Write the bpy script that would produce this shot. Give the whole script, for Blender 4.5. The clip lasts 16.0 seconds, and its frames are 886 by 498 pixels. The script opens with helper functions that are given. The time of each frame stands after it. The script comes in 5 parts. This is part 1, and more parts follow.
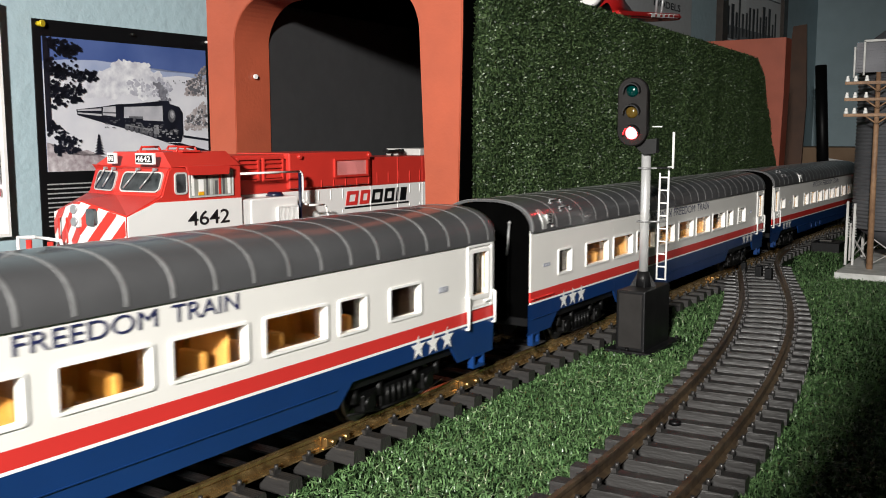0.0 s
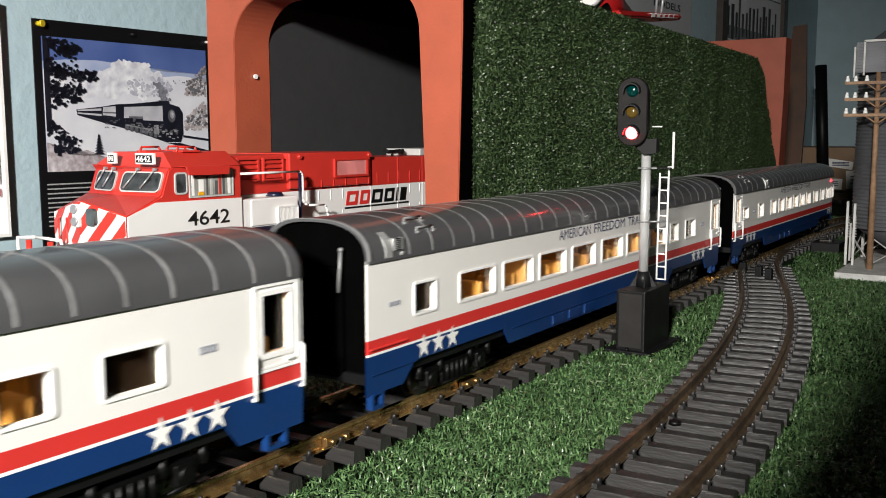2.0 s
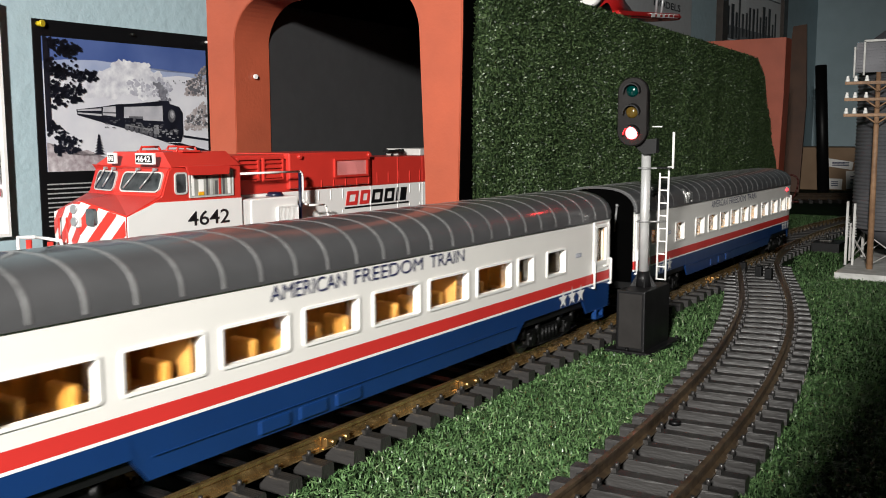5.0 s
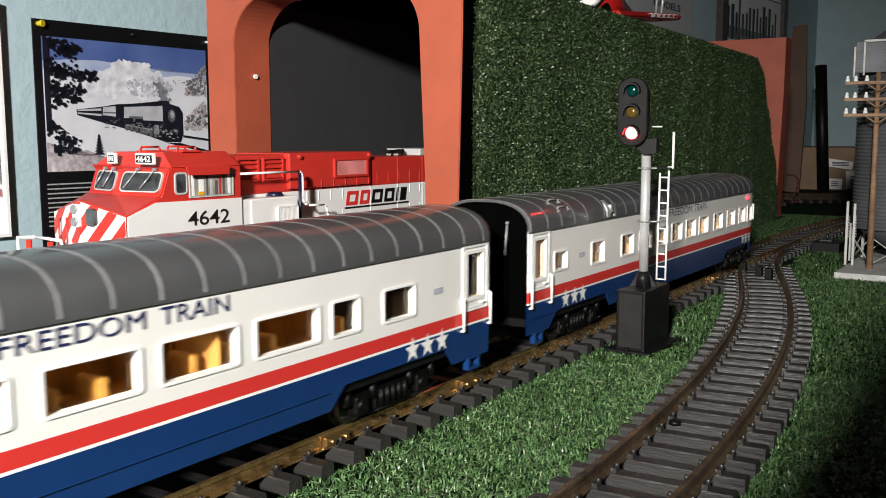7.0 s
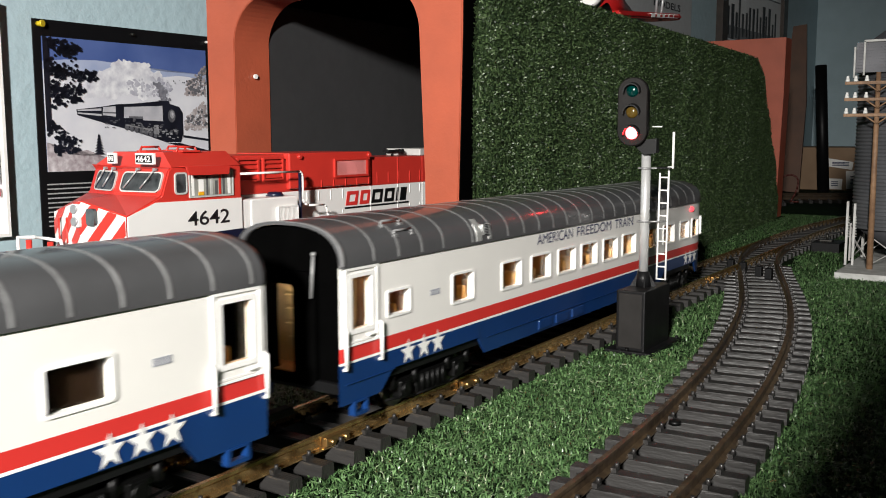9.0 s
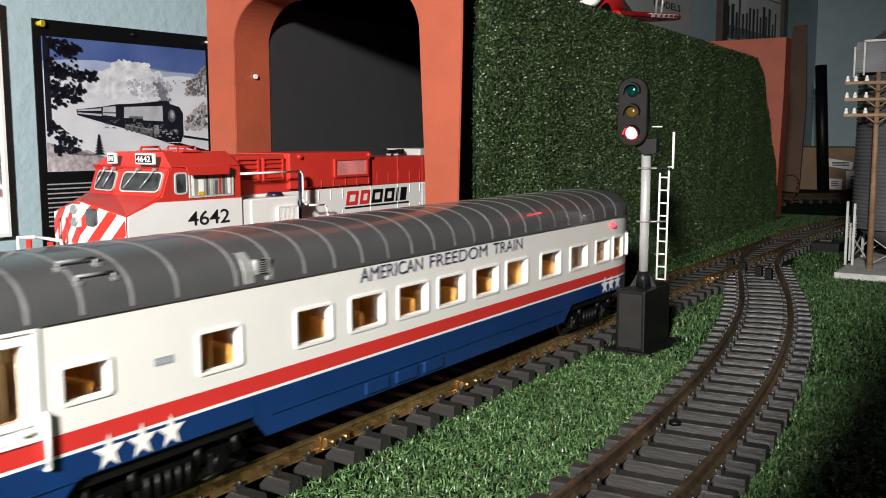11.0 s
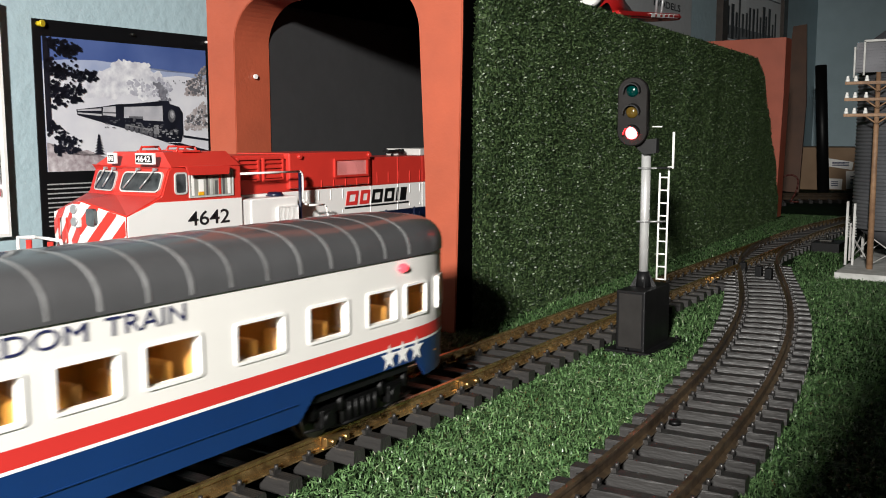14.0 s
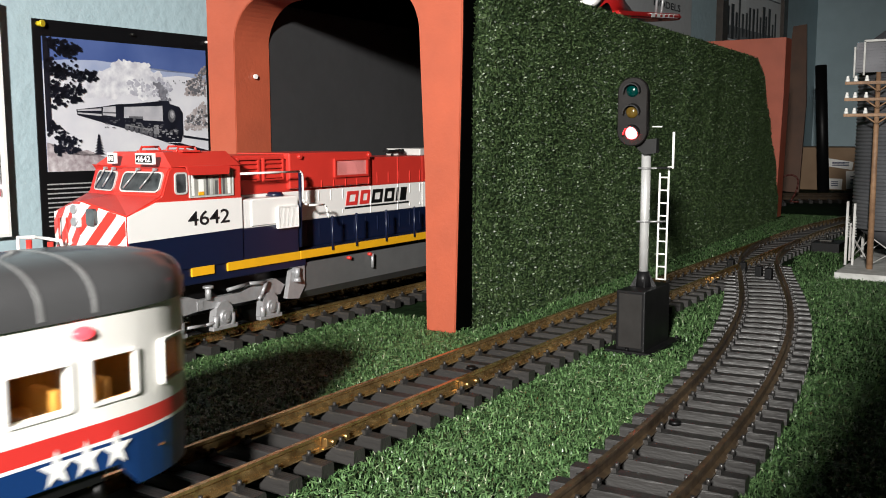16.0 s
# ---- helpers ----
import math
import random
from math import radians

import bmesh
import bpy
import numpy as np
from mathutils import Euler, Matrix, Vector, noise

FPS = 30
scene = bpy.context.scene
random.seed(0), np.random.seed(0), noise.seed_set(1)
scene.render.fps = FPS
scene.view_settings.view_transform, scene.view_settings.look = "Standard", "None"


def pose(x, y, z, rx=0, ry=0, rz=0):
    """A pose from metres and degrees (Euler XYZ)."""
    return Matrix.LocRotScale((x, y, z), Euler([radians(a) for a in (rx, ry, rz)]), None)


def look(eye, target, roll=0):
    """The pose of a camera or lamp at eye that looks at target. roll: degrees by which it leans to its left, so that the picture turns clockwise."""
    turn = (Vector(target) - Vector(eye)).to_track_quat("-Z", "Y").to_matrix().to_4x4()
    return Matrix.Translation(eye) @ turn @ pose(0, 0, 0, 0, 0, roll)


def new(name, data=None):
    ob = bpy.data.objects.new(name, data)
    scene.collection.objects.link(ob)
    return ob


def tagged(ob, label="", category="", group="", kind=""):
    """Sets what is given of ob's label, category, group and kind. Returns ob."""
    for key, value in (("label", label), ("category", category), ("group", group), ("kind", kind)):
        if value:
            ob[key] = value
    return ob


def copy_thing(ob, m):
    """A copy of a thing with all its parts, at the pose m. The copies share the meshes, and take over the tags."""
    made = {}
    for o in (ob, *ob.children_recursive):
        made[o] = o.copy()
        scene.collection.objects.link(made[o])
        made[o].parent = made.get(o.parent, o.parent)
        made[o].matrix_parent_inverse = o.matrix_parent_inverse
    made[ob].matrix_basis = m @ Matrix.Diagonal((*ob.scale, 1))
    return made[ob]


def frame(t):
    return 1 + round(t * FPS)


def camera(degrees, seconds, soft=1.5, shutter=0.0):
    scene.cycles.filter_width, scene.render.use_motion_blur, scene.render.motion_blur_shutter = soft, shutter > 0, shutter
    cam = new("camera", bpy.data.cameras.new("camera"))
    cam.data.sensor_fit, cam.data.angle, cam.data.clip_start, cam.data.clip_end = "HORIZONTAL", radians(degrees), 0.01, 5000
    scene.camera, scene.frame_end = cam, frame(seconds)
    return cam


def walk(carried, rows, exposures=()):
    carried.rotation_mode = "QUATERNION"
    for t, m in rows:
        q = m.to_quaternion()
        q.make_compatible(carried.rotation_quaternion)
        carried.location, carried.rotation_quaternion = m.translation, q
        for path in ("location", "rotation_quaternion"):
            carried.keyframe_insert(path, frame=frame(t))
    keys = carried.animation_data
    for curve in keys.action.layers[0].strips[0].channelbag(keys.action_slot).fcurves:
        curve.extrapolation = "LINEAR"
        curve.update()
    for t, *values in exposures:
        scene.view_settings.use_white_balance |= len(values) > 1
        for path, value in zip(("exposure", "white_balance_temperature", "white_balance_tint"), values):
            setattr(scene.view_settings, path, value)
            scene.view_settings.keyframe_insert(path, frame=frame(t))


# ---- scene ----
EYE = Vector((0.0, 0.0, 0.1683))
YAW, PITCH = 0.5743, 0.1203
AIM = EYE + Vector((math.cos(PITCH) * math.cos(YAW), math.cos(PITCH) * math.sin(YAW), -math.sin(PITCH)))
cam = camera(50.68, 16.0, soft=1.0, shutter=0.9)
walk(cam, [(0.0, look(EYE, AIM, -0.06)), (16.0, look(EYE, AIM, -0.06))], exposures=((0.0, -0.09), (12.5, -0.09), (14.5, 0.0), (15.5, 0.05), (16.0, 0.14)))

# ---- light: one work lamp low behind the viewer, a dim room ----
world = bpy.data.worlds.new("room_air")
scene.world = world
world.use_nodes = True
world.node_tree.nodes["Background"].inputs[0].default_value = (0.55, 0.72, 1.0, 1)
world.node_tree.nodes["Background"].inputs[1].default_value = 0.0018
lamp = new("work_lamp", bpy.data.lights.new("work_lamp", "SPOT"))
lamp.data.energy = 320.0
lamp.data.color = (1.0, 0.975, 0.93)
lamp.data.shadow_soft_size = 0.055
lamp.data.spot_size = radians(70)
lamp.data.spot_blend = 1.0
lamp.matrix_world = look((-1.0, -0.22, 0.60), (0.36, 0.49, 0.05))

# ---- materials ----
MATS = {}


def mat(name, color, rough=0.5, metal=0.0, var=0.12, scale=60.0, bump=0.0, bscale=300.0, emit=0.0, emit_color=None,
        second=None, coat=0.0, objvar=0.0):
    """A procedural surface: base colour with two scales of variation, uneven gloss and fine relief."""
    if name in MATS:
        return MATS[name]
    m = bpy.data.materials.new(name)
    m.use_nodes = True
    nt = m.node_tree
    b = nt.nodes["Principled BSDF"]
    co = nt.nodes.new("ShaderNodeTexCoord")
    n1 = nt.nodes.new("ShaderNodeTexNoise")
    n1.inputs["Scale"].default_value = scale
    n1.inputs["Detail"].default_value = 6
    n2 = nt.nodes.new("ShaderNodeTexNoise")
    n2.inputs["Scale"].default_value = scale / 9
    n2.inputs["Detail"].default_value = 3
    nt.links.new(co.outputs["Object"], n1.inputs["Vector"])
    nt.links.new(co.outputs["Object"], n2.inputs["Vector"])
    add = nt.nodes.new("ShaderNodeMath")
    add.operation = "ADD"
    nt.links.new(n1.outputs["Fac"], add.inputs[0])
    nt.links.new(n2.outputs["Fac"], add.inputs[1])
    fac = add.outputs[0]
    if objvar:
        info = nt.nodes.new("ShaderNodeObjectInfo")
        mul = nt.nodes.new("ShaderNodeMath")
        mul.operation = "MULTIPLY_ADD"
        nt.links.new(info.outputs["Random"], mul.inputs[0])
        mul.inputs[1].default_value = objvar
        nt.links.new(fac, mul.inputs[2])
        fac = mul.outputs[0]
    ramp = nt.nodes.new("ShaderNodeMapRange")
    ramp.inputs["From Min"].default_value = 0.7
    ramp.inputs["From Max"].default_value = 1.3 + objvar
    nt.links.new(fac, ramp.inputs["Value"])
    mix = nt.nodes.new("ShaderNodeMix")
    mix.data_type = "RGBA"
    c2 = second or tuple(max(0.0, c * (1 - 2 * var)) for c in color)
    mix.inputs["A"].default_value = (*color, 1)
    mix.inputs["B"].default_value = (*c2, 1)
    nt.links.new(ramp.outputs["Result"], mix.inputs["Factor"])
    nt.links.new(mix.outputs["Result"], b.inputs["Base Color"])
    rr = nt.nodes.new("ShaderNodeMapRange")
    rr.inputs["To Min"].default_value = max(0.03, rough * 0.8)
    rr.inputs["To Max"].default_value = min(1.0, rough * 1.2)
    nt.links.new(n1.outputs["Fac"], rr.inputs["Value"])
    nt.links.new(rr.outputs["Result"], b.inputs["Roughness"])
    b.inputs["Metallic"].default_value = metal
    b.inputs["Coat Weight"].default_value = coat
    if bump:
        n3 = nt.nodes.new("ShaderNodeTexNoise")
        n3.inputs["Scale"].default_value = bscale
        n3.inputs["Detail"].default_value = 4
        nt.links.new(co.outputs["Object"], n3.inputs["Vector"])
        bp = nt.nodes.new("ShaderNodeBump")
        bp.inputs["Strength"].default_value = bump
        bp.inputs["Distance"].default_value = 0.002
        nt.links.new(n3.outputs["Fac"], bp.inputs["Height"])
        nt.links.new(bp.outputs["Normal"], b.inputs["Normal"])
    if emit:
        b.inputs["Emission Color"].default_value = (*(emit_color or color), 1)
        b.inputs["Emission Strength"].default_value = emit
    MATS[name] = m
    return m


def glass(name, color, rough=0.03):
    m = bpy.data.materials.new(name)
    m.use_nodes = True
    b = m.node_tree.nodes["Principled BSDF"]
    b.inputs["Base Color"].default_value = (*color, 1)
    b.inputs["Roughness"].default_value = rough
    b.inputs["Transmission Weight"].default_value = 1.0
    b.inputs["IOR"].default_value = 1.2
    return m


def blades(name, a, b2, rough=0.45, tip=(0.30, 0.38, 0.22), shine=0.5):
    """Turf fibres, each tuft of a slightly different green."""
    m = bpy.data.materials.new(name)
    m.use_nodes = True
    nt = m.node_tree
    b = nt.nodes["Principled BSDF"]
    geo = nt.nodes.new("ShaderNodeNewGeometry")
    ramp = nt.nodes.new("ShaderNodeValToRGB")
    ramp.color_ramp.elements[0].color = (*a, 1)
    ramp.color_ramp.elements[1].color = (*b2, 1)
    e = ramp.color_ramp.elements.new(0.965)
    e.color = (*b2, 1)
    ramp.color_ramp.elements[2].color = (*tip, 1)
    nt.links.new(geo.outputs["Random Per Island"], ramp.inputs[0])
    nt.links.new(ramp.outputs[0], b.inputs["Base Color"])
    b.inputs["Roughness"].default_value = rough
    b.inputs["Specular IOR Level"].default_value = shine
    return m


WHITE = mat("coach_white", (0.80, 0.78, 0.74), 0.38, var=0.03, scale=30)
FRAMEW = mat("window_frame_white", (0.86, 0.85, 0.82), 0.35, var=0.02)
RED = mat("coach_red", (0.62, 0.035, 0.03), 0.38, var=0.05, scale=30)
BLUE = mat("coach_blue", (0.006, 0.034, 0.135), 0.3, var=0.08, scale=30)
ROOF = mat("roof_grey", (0.080, 0.080, 0.083), 0.46, var=0.12, scale=50, bump=0.03, coat=0.6)
ROOF.node_tree.nodes["Principled BSDF"].inputs["Coat Roughness"].default_value = 0.13
SILVER = mat("rib_silver", (0.34, 0.34, 0.34), 0.45, metal=0.4, var=0.25, scale=160)
BLACK = mat("black_plastic", (0.007, 0.007, 0.0075), 0.42, var=0.2)
ENDBLK = mat("end_black", (0.0015, 0.0015, 0.0015), 0.8, var=0.2)
for dull, sp in ((BLACK, 0.22), (ENDBLK, 0.0)):
    dull.node_tree.nodes["Principled BSDF"].inputs["Specular IOR Level"].default_value = sp
DARK = mat("bogie_black", (0.003, 0.003, 0.003), 0.45, var=0.3, scale=200, bump=0.2)
DARK.node_tree.nodes["Principled BSDF"].inputs["Specular IOR Level"].default_value = 0.2
STEEL = mat("wheel_steel", (0.12, 0.115, 0.105), 0.35, metal=0.9, var=0.2)
AMBER = mat("interior_amber", (0.55, 0.29, 0.085), 0.55, var=0.2, scale=80)
SEATM = mat("seat_yellow", (0.44, 0.22, 0.045), 0.5, var=0.15, scale=80)
BROWN = mat("interior_brown", (0.20, 0.085, 0.025), 0.6, var=0.25, scale=80)
GLOW = mat("ceiling_strip_glow", (1.0, 0.62, 0.25), 0.5, emit=3.5, emit_color=(1.0, 0.62, 0.28))
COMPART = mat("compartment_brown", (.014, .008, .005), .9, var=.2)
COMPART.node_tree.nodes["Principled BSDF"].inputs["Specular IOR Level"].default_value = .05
NAVY = mat("letter_navy", (0.02, 0.025, 0.09), 0.4, var=0.05)
PANE = glass("window_pane", (0.93, 0.85, 0.70))
CLEAR = glass("clear_pane", (0.9, 0.93, 0.93))
BRASS = mat("rail_brass", (0.68, 0.46, 0.19), 0.26, metal=0.85, var=0.35, scale=140, second=(0.22, 0.13, 0.05), bump=0.06)
RUSTY = mat("rail_weathered", (0.22, 0.15, 0.085), 0.42, metal=0.7, var=0.35, scale=140, second=(0.045, 0.031, 0.022), bump=0.08)
FARRAIL = mat("rail_tarnished", (0.075, 0.05, 0.03), 0.5, metal=0.5, var=0.3, scale=140)
TIE = mat("tie_plastic", (0.033, 0.031, 0.0295), 0.40, scale=220, second=(0.017, 0.016, 0.0155), bump=0.35, bscale=300, objvar=0.4)
# wood grain moulded along the tie
tie_map = TIE.node_tree.nodes.new("ShaderNodeMapping")
tie_map.inputs["Scale"].default_value = (3.0, 0.22, 1.0)
for link in [l for l in TIE.node_tree.links if l.from_node.type == "TEX_COORD"]:
    TIE.node_tree.links.new(tie_map.outputs["Vector"], link.to_socket)
for node in TIE.node_tree.nodes:
    if node.type == "TEX_COORD":
        TIE.node_tree.links.new(node.outputs["Object"], tie_map.inputs["Vector"])
ORANGE = mat("portal_orange", (0.42, 0.090, 0.044), 0.5, var=0.12, scale=25, bump=0.15, bscale=250)
GREYIN = mat("lining_grey", (0.036, 0.036, 0.038), 0.75, var=0.15, scale=40)
PAINTB = mat("wall_paint_blue", (0.42, 0.55, 0.60), 0.6, var=0.05, scale=20, bump=0.8, bscale=75)
SOIL = mat("turf_backing", (0.012, 0.028, 0.010), 0.9, var=0.4, scale=120)
SOIL.node_tree.nodes["Principled BSDF"].inputs["Specular IOR Level"].default_value = 0.05
TURF = blades("turf_fibre", (0.018, 0.048, 0.014), (0.124, 0.222, 0.086), 0.34, (0.42, 0.46, 0.32))
HEDGE = blades("hedge_fibre", (0.005, 0.014, 0.005), (0.068, 0.108, 0.041), 0.42, (0.20, 0.25, 0.15), 0.45)


# ---- mesh helpers ----
def part(name, bm, material, parent=None, label=""):
    me = bpy.data.meshes.new(name)
    bm.to_mesh(me)
    bm.free()
    for m in (material if isinstance(material, (list, tuple)) else [material]):
        me.materials.append(m)
    ob = new(name, me)
    if parent is not None:
        ob.parent = parent
    if label:
        ob["label"] = label
    return ob


def raw(name, verts, faces, material, parent=None):
    me = bpy.data.meshes.new(name)
    me.from_pydata(verts, [], faces)
    for m in (material if isinstance(material, (list, tuple)) else [material]):
        me.materials.append(m)
    ob = new(name, me)
    if parent is not None:
        ob.parent = parent
    return ob


def box(bm, x0, x1, y0, y1, z0, z1, bev=0.0, mi=0):
    r = bmesh.ops.create_cube(bm, size=1.0)
    vs = r["verts"]
    for v in vs:
        v.co = Vector((x0 + (v.co.x + .5) * (x1 - x0), y0 + (v.co.y + .5) * (y1 - y0), z0 + (v.co.z + .5) * (z1 - z0)))
    fs = {f for v in vs for f in v.link_faces}
    for f in fs:
        f.material_index = mi
    if bev:
        es = list({e for v in vs for e in v.link_edges})
        bmesh.ops.bevel(bm, geom=es, offset=bev, segments=2, profile=0.5, affect="EDGES", material=mi)
    return bm


def cyl(bm, a, b, r0, r1=None, seg=16, mi=0):
    a, b = Vector(a), Vector(b)
    d = b - a
    m = Matrix.Translation((a + b) / 2) @ d.to_track_quat("Z", "Y").to_matrix().to_4x4()
    r = bmesh.ops.create_cone(bm, cap_ends=True, segments=seg, radius1=r0, radius2=r0 if r1 is None else r1, depth=d.length, matrix=m)
    for f in {f for v in r["verts"] for f in v.link_faces}:
        f.material_index = mi
        f.smooth = len(f.verts) == 4
    return bm


def ball(bm, c, r, sx=1, sy=1, sz=1, seg=12):
    m = Matrix.Translation(c) @ Matrix.Diagonal((sx, sy, sz, 1))
    r = bmesh.ops.create_uvsphere(bm, u_segments=seg, v_segments=seg // 2 + 2, radius=r, matrix=m)
    for f in {f for v in r["verts"] for f in v.link_faces}:
        f.smooth = True
    return bm


def pipe(bm, pts, r, seg=8):
    for a, b in zip(pts, pts[1:]):
        cyl(bm, a, b, r, seg=seg)
    for p in pts[1:-1]:
        ball(bm, p, r, seg=8)
    return bm


def prism(bm, outline, axis, c0, c1, mi=0):
    """A closed outline in two axes, swept from c0 to c1 along the third."""
    def at(p, c):
        return {"x": (c, p[0], p[1]), "y": (p[0], c, p[1]), "z": (p[0], p[1], c)}[axis]
    a = [bm.verts.new(at(p, c0)) for p in outline]
    b = [bm.verts.new(at(p, c1)) for p in outline]
    n = len(outline)
    fs = [bm.faces.new(a), bm.faces.new(b[::-1])]
    for i in range(n):
        fs.append(bm.faces.new((a[i], b[i], b[(i + 1) % n], a[(i + 1) % n])))
    for f in fs:
        f.material_index = mi
    bmesh.ops.recalc_face_normals(bm, faces=fs)
    return bm


def rrect(x0, x1, z0, z1, r, n=4):
    pts = []
    for cx, cz, a0 in ((x1 - r, z1 - r, 0), (x0 + r, z1 - r, 90), (x0 + r, z0 + r, 180), (x1 - r, z0 + r, 270)):
        for i in range(n + 1):
            a = radians(a0 + 90 * i / n)
            pts.append((cx + r * math.cos(a), cz + r * math.sin(a)))
    return pts


def ring(bm, outer, inner, y0, y1, mi=0):
    """A frame between two outlines of equal count, in x and z, from y0 (front) to y1 (back)."""
    n = len(outer)
    L = [[bm.verts.new((p[0], y, p[1])) for p in o] for o, y in ((outer, y0), (inner, y0), (inner, y1), (outer, y1))]
    fs = []
    for k in range(4):
        p, q = L[k], L[(k + 1) % 4]
        for i in range(n):
            fs.append(bm.faces.new((p[i], p[(i + 1) % n], q[(i + 1) % n], q[i])))
    for f in fs:
        f.material_index = mi
    bmesh.ops.recalc_face_normals(bm, faces=fs)
    return bm


def lettering(name, text, width, height, material, parent, m, thick=0.0002, bold=0.0):
    """Raised letters; m maps text x, y to their place."""
    cu = bpy.data.curves.new(name, "FONT")
    cu.body = text
    cu.offset = bold
    tmp = bpy.data.objects.new(name, cu)
    scene.collection.objects.link(tmp)
    bpy.context.view_layer.update()
    me = bpy.data.meshes.new_from_object(tmp.evaluated_get(bpy.context.evaluated_depsgraph_get()))
    bpy.data.objects.remove(tmp)
    co = np.empty(len(me.vertices) * 3)
    me.vertices.foreach_get("co", co)
    co = co.reshape(-1, 3)
    lo, hi = co.min(0), co.max(0)
    co[:, 0] = (co[:, 0] - lo[0]) / (hi[0] - lo[0]) * width
    co[:, 1] = (co[:, 1] - lo[1]) / (hi[1] - lo[1]) * height
    co[:, 2] = thick
    me.vertices.foreach_set("co", co.ravel())
    me.transform(m)
    me.materials.clear()
    me.materials.append(material)
    ob = new(name, me)
    if parent is not None:
        ob.parent = parent
    return ob


# ---- the line of the tracks ----
YM = 0.3625
GROUND = -0.018


def main_at(s):
    """Place and heading on the main line; s is metres along it, heading away."""
    if s < 1.7:
        return s, YM, 0.0
    a = (s - 1.7) / 2.6
    return 1.7 + 2.6 * math.sin(a), YM - 2.6 * (1 - math.cos(a)), -a


def branch_at(s):
    """The branch, from beside the viewer (s = 0) to the switch."""
    a0 = -0.06
    a1 = 0.285
    l1 = 2.6175 * (a1 - a0)
    if s < l1:
        a = a0 + s / 2.6175
        return 0.3572 + 2.6175 * math.sin(a), 2.7799 - 2.6175 * math.cos(a), a
    s -= l1
    x, y = 0.3572 + 2.6175 * math.sin(a1), 2.7799 - 2.6175 * math.cos(a1)
    if s < 0.160:
        return x + s * math.cos(a1), y + s * math.sin(a1), a1
    x, y = x + 0.160 * math.cos(a1), y + 0.160 * math.sin(a1)
    s -= 0.160
    a = a1 - s / 1.2
    return x + 1.2 * (math.sin(a1) - math.sin(a)), y + 1.2 * (math.cos(a) - math.cos(a1)), a


def loco_at(s):
    return s, 0.6275, 0.0


# ---- tracks ----
RAIL = [(-.0015, 0), (.0015, 0), (.0015, -.0018), (.0005, -.0028), (.0005, -.0068), (.0036, -.0078), (.0036, -.0086), (-.0036, -.0086),
        (-.0036, -.0078), (-.0005, -.0068), (-.0005, -.0028), (-.0015, -.0018)]


def rail(name, at, s0, s1, off, parent, zoff, step, metal):
    n = max(2, int((s1 - s0) / step))
    verts, faces, k = [], [], len(RAIL)
    for i in range(n + 1):
        x, y, a = at(s0 + (s1 - s0) * i / n)
        nx, ny = -math.sin(a), math.cos(a)
        for py, pz in RAIL:
            verts.append((x + nx * (off + py), y + ny * (off + py), pz + zoff))
    for i in range(n):
        for j in range(k):
            faces.append((i * k + j, i * k + (j + 1) % k, (i + 1) * k + (j + 1) % k, (i + 1) * k + j))
    faces += [tuple(range(k))[::-1], tuple(range(n * k, n * k + k))]
    return raw(name, verts, faces, metal, parent)


def tie_mesh():
    bm = bmesh.new()
    out = [(-.0054, GROUND + .001), (.0054, GROUND + .001), (.0050, -.0095), (.0043, -.0086), (-.0043, -.0086), (-.0050, -.0095)]
    prism(bm, out, "y", -.043, .043)
    for y in (-.024, .024):
        for d in (-.0046, .0046):
            box(bm, -.0030, .0030, y + d - .0015, y + d + .0015, -.0088, -.0060)
            cyl(bm, (0, y + d * 1.2, -.0060), (0, y + d * 1.2, -.0036), .0014, .0011, seg=6)
    me = bpy.data.meshes.new("tie")
    bm.to_mesh(me)
    bm.free()
    me.materials.append(TIE)
    return me


TIE_MESH = tie_mesh()


def track(name, at, s0, s1, label, s_rail=None, pitch=0.0265, skip=None, zoff=0.0, metal=None):
    t = tagged(new(name), label, "railway track", kind="structure")
    for o in (-.024, .024):
        rail("rail", at, s0, s1 if s_rail is None else s_rail, o, t, zoff, .04, metal or BRASS)
    s = s0
    rnd = random.Random(name)
    while s < s1:
        x, y, a = at(s)
        if not (skip and skip(x, y)):
            ob = new("tie", TIE_MESH)
            ob.parent = t
            ob.matrix_basis = pose(x, y, zoff + rnd.uniform(-.0004, .0003), 0, 0, math.degrees(a) + rnd.uniform(-1.2, 1.2))
        s += pitch
    return t


# ---- ground ----
def ground():
    bm = bmesh.new()
    box(bm, -2.5, 5.0, -2.0, 1.08, -.30, GROUND)
    tagged(part("ground", bm, SOIL), "green artificial turf on the layout table top", "artificial grass", kind="structure")


ground()
main_line = track("track_main", main_at, -1.90, 3.3, "brass-railed model track with black plastic ties on turf")
branch = track("track_branch", branch_at, .12, 1.42, "weathered curved branch track joining the main line",
               skip=lambda x, y: y > .335, metal=RUSTY)
siding = track("track_siding", loco_at, -.3, 2.6, "straight siding of brass rails and black ties")


# ---- coaches ----
W = 0.039
EAVE, PEAK = 0.0971, 0.1197
BANDS = (.0410, .0425, .0505)


def plan(p, straight, nose):
    """Along the side wall to the tail: place and outward normal; a nose > 0 rounds the tail."""
    if p <= straight or nose <= 0:
        return p, -W, 0.0, -1.0
    a = min(1.0, (p - straight) / (nose * 1.25)) * math.pi / 2
    x, y = straight + nose * math.sin(a), -W * math.cos(a) ** 0.8
    nx, ny = math.sin(a) / nose, -math.cos(a) / W
    l = math.hypot(nx, ny)
    return x, y, nx / l, ny / l


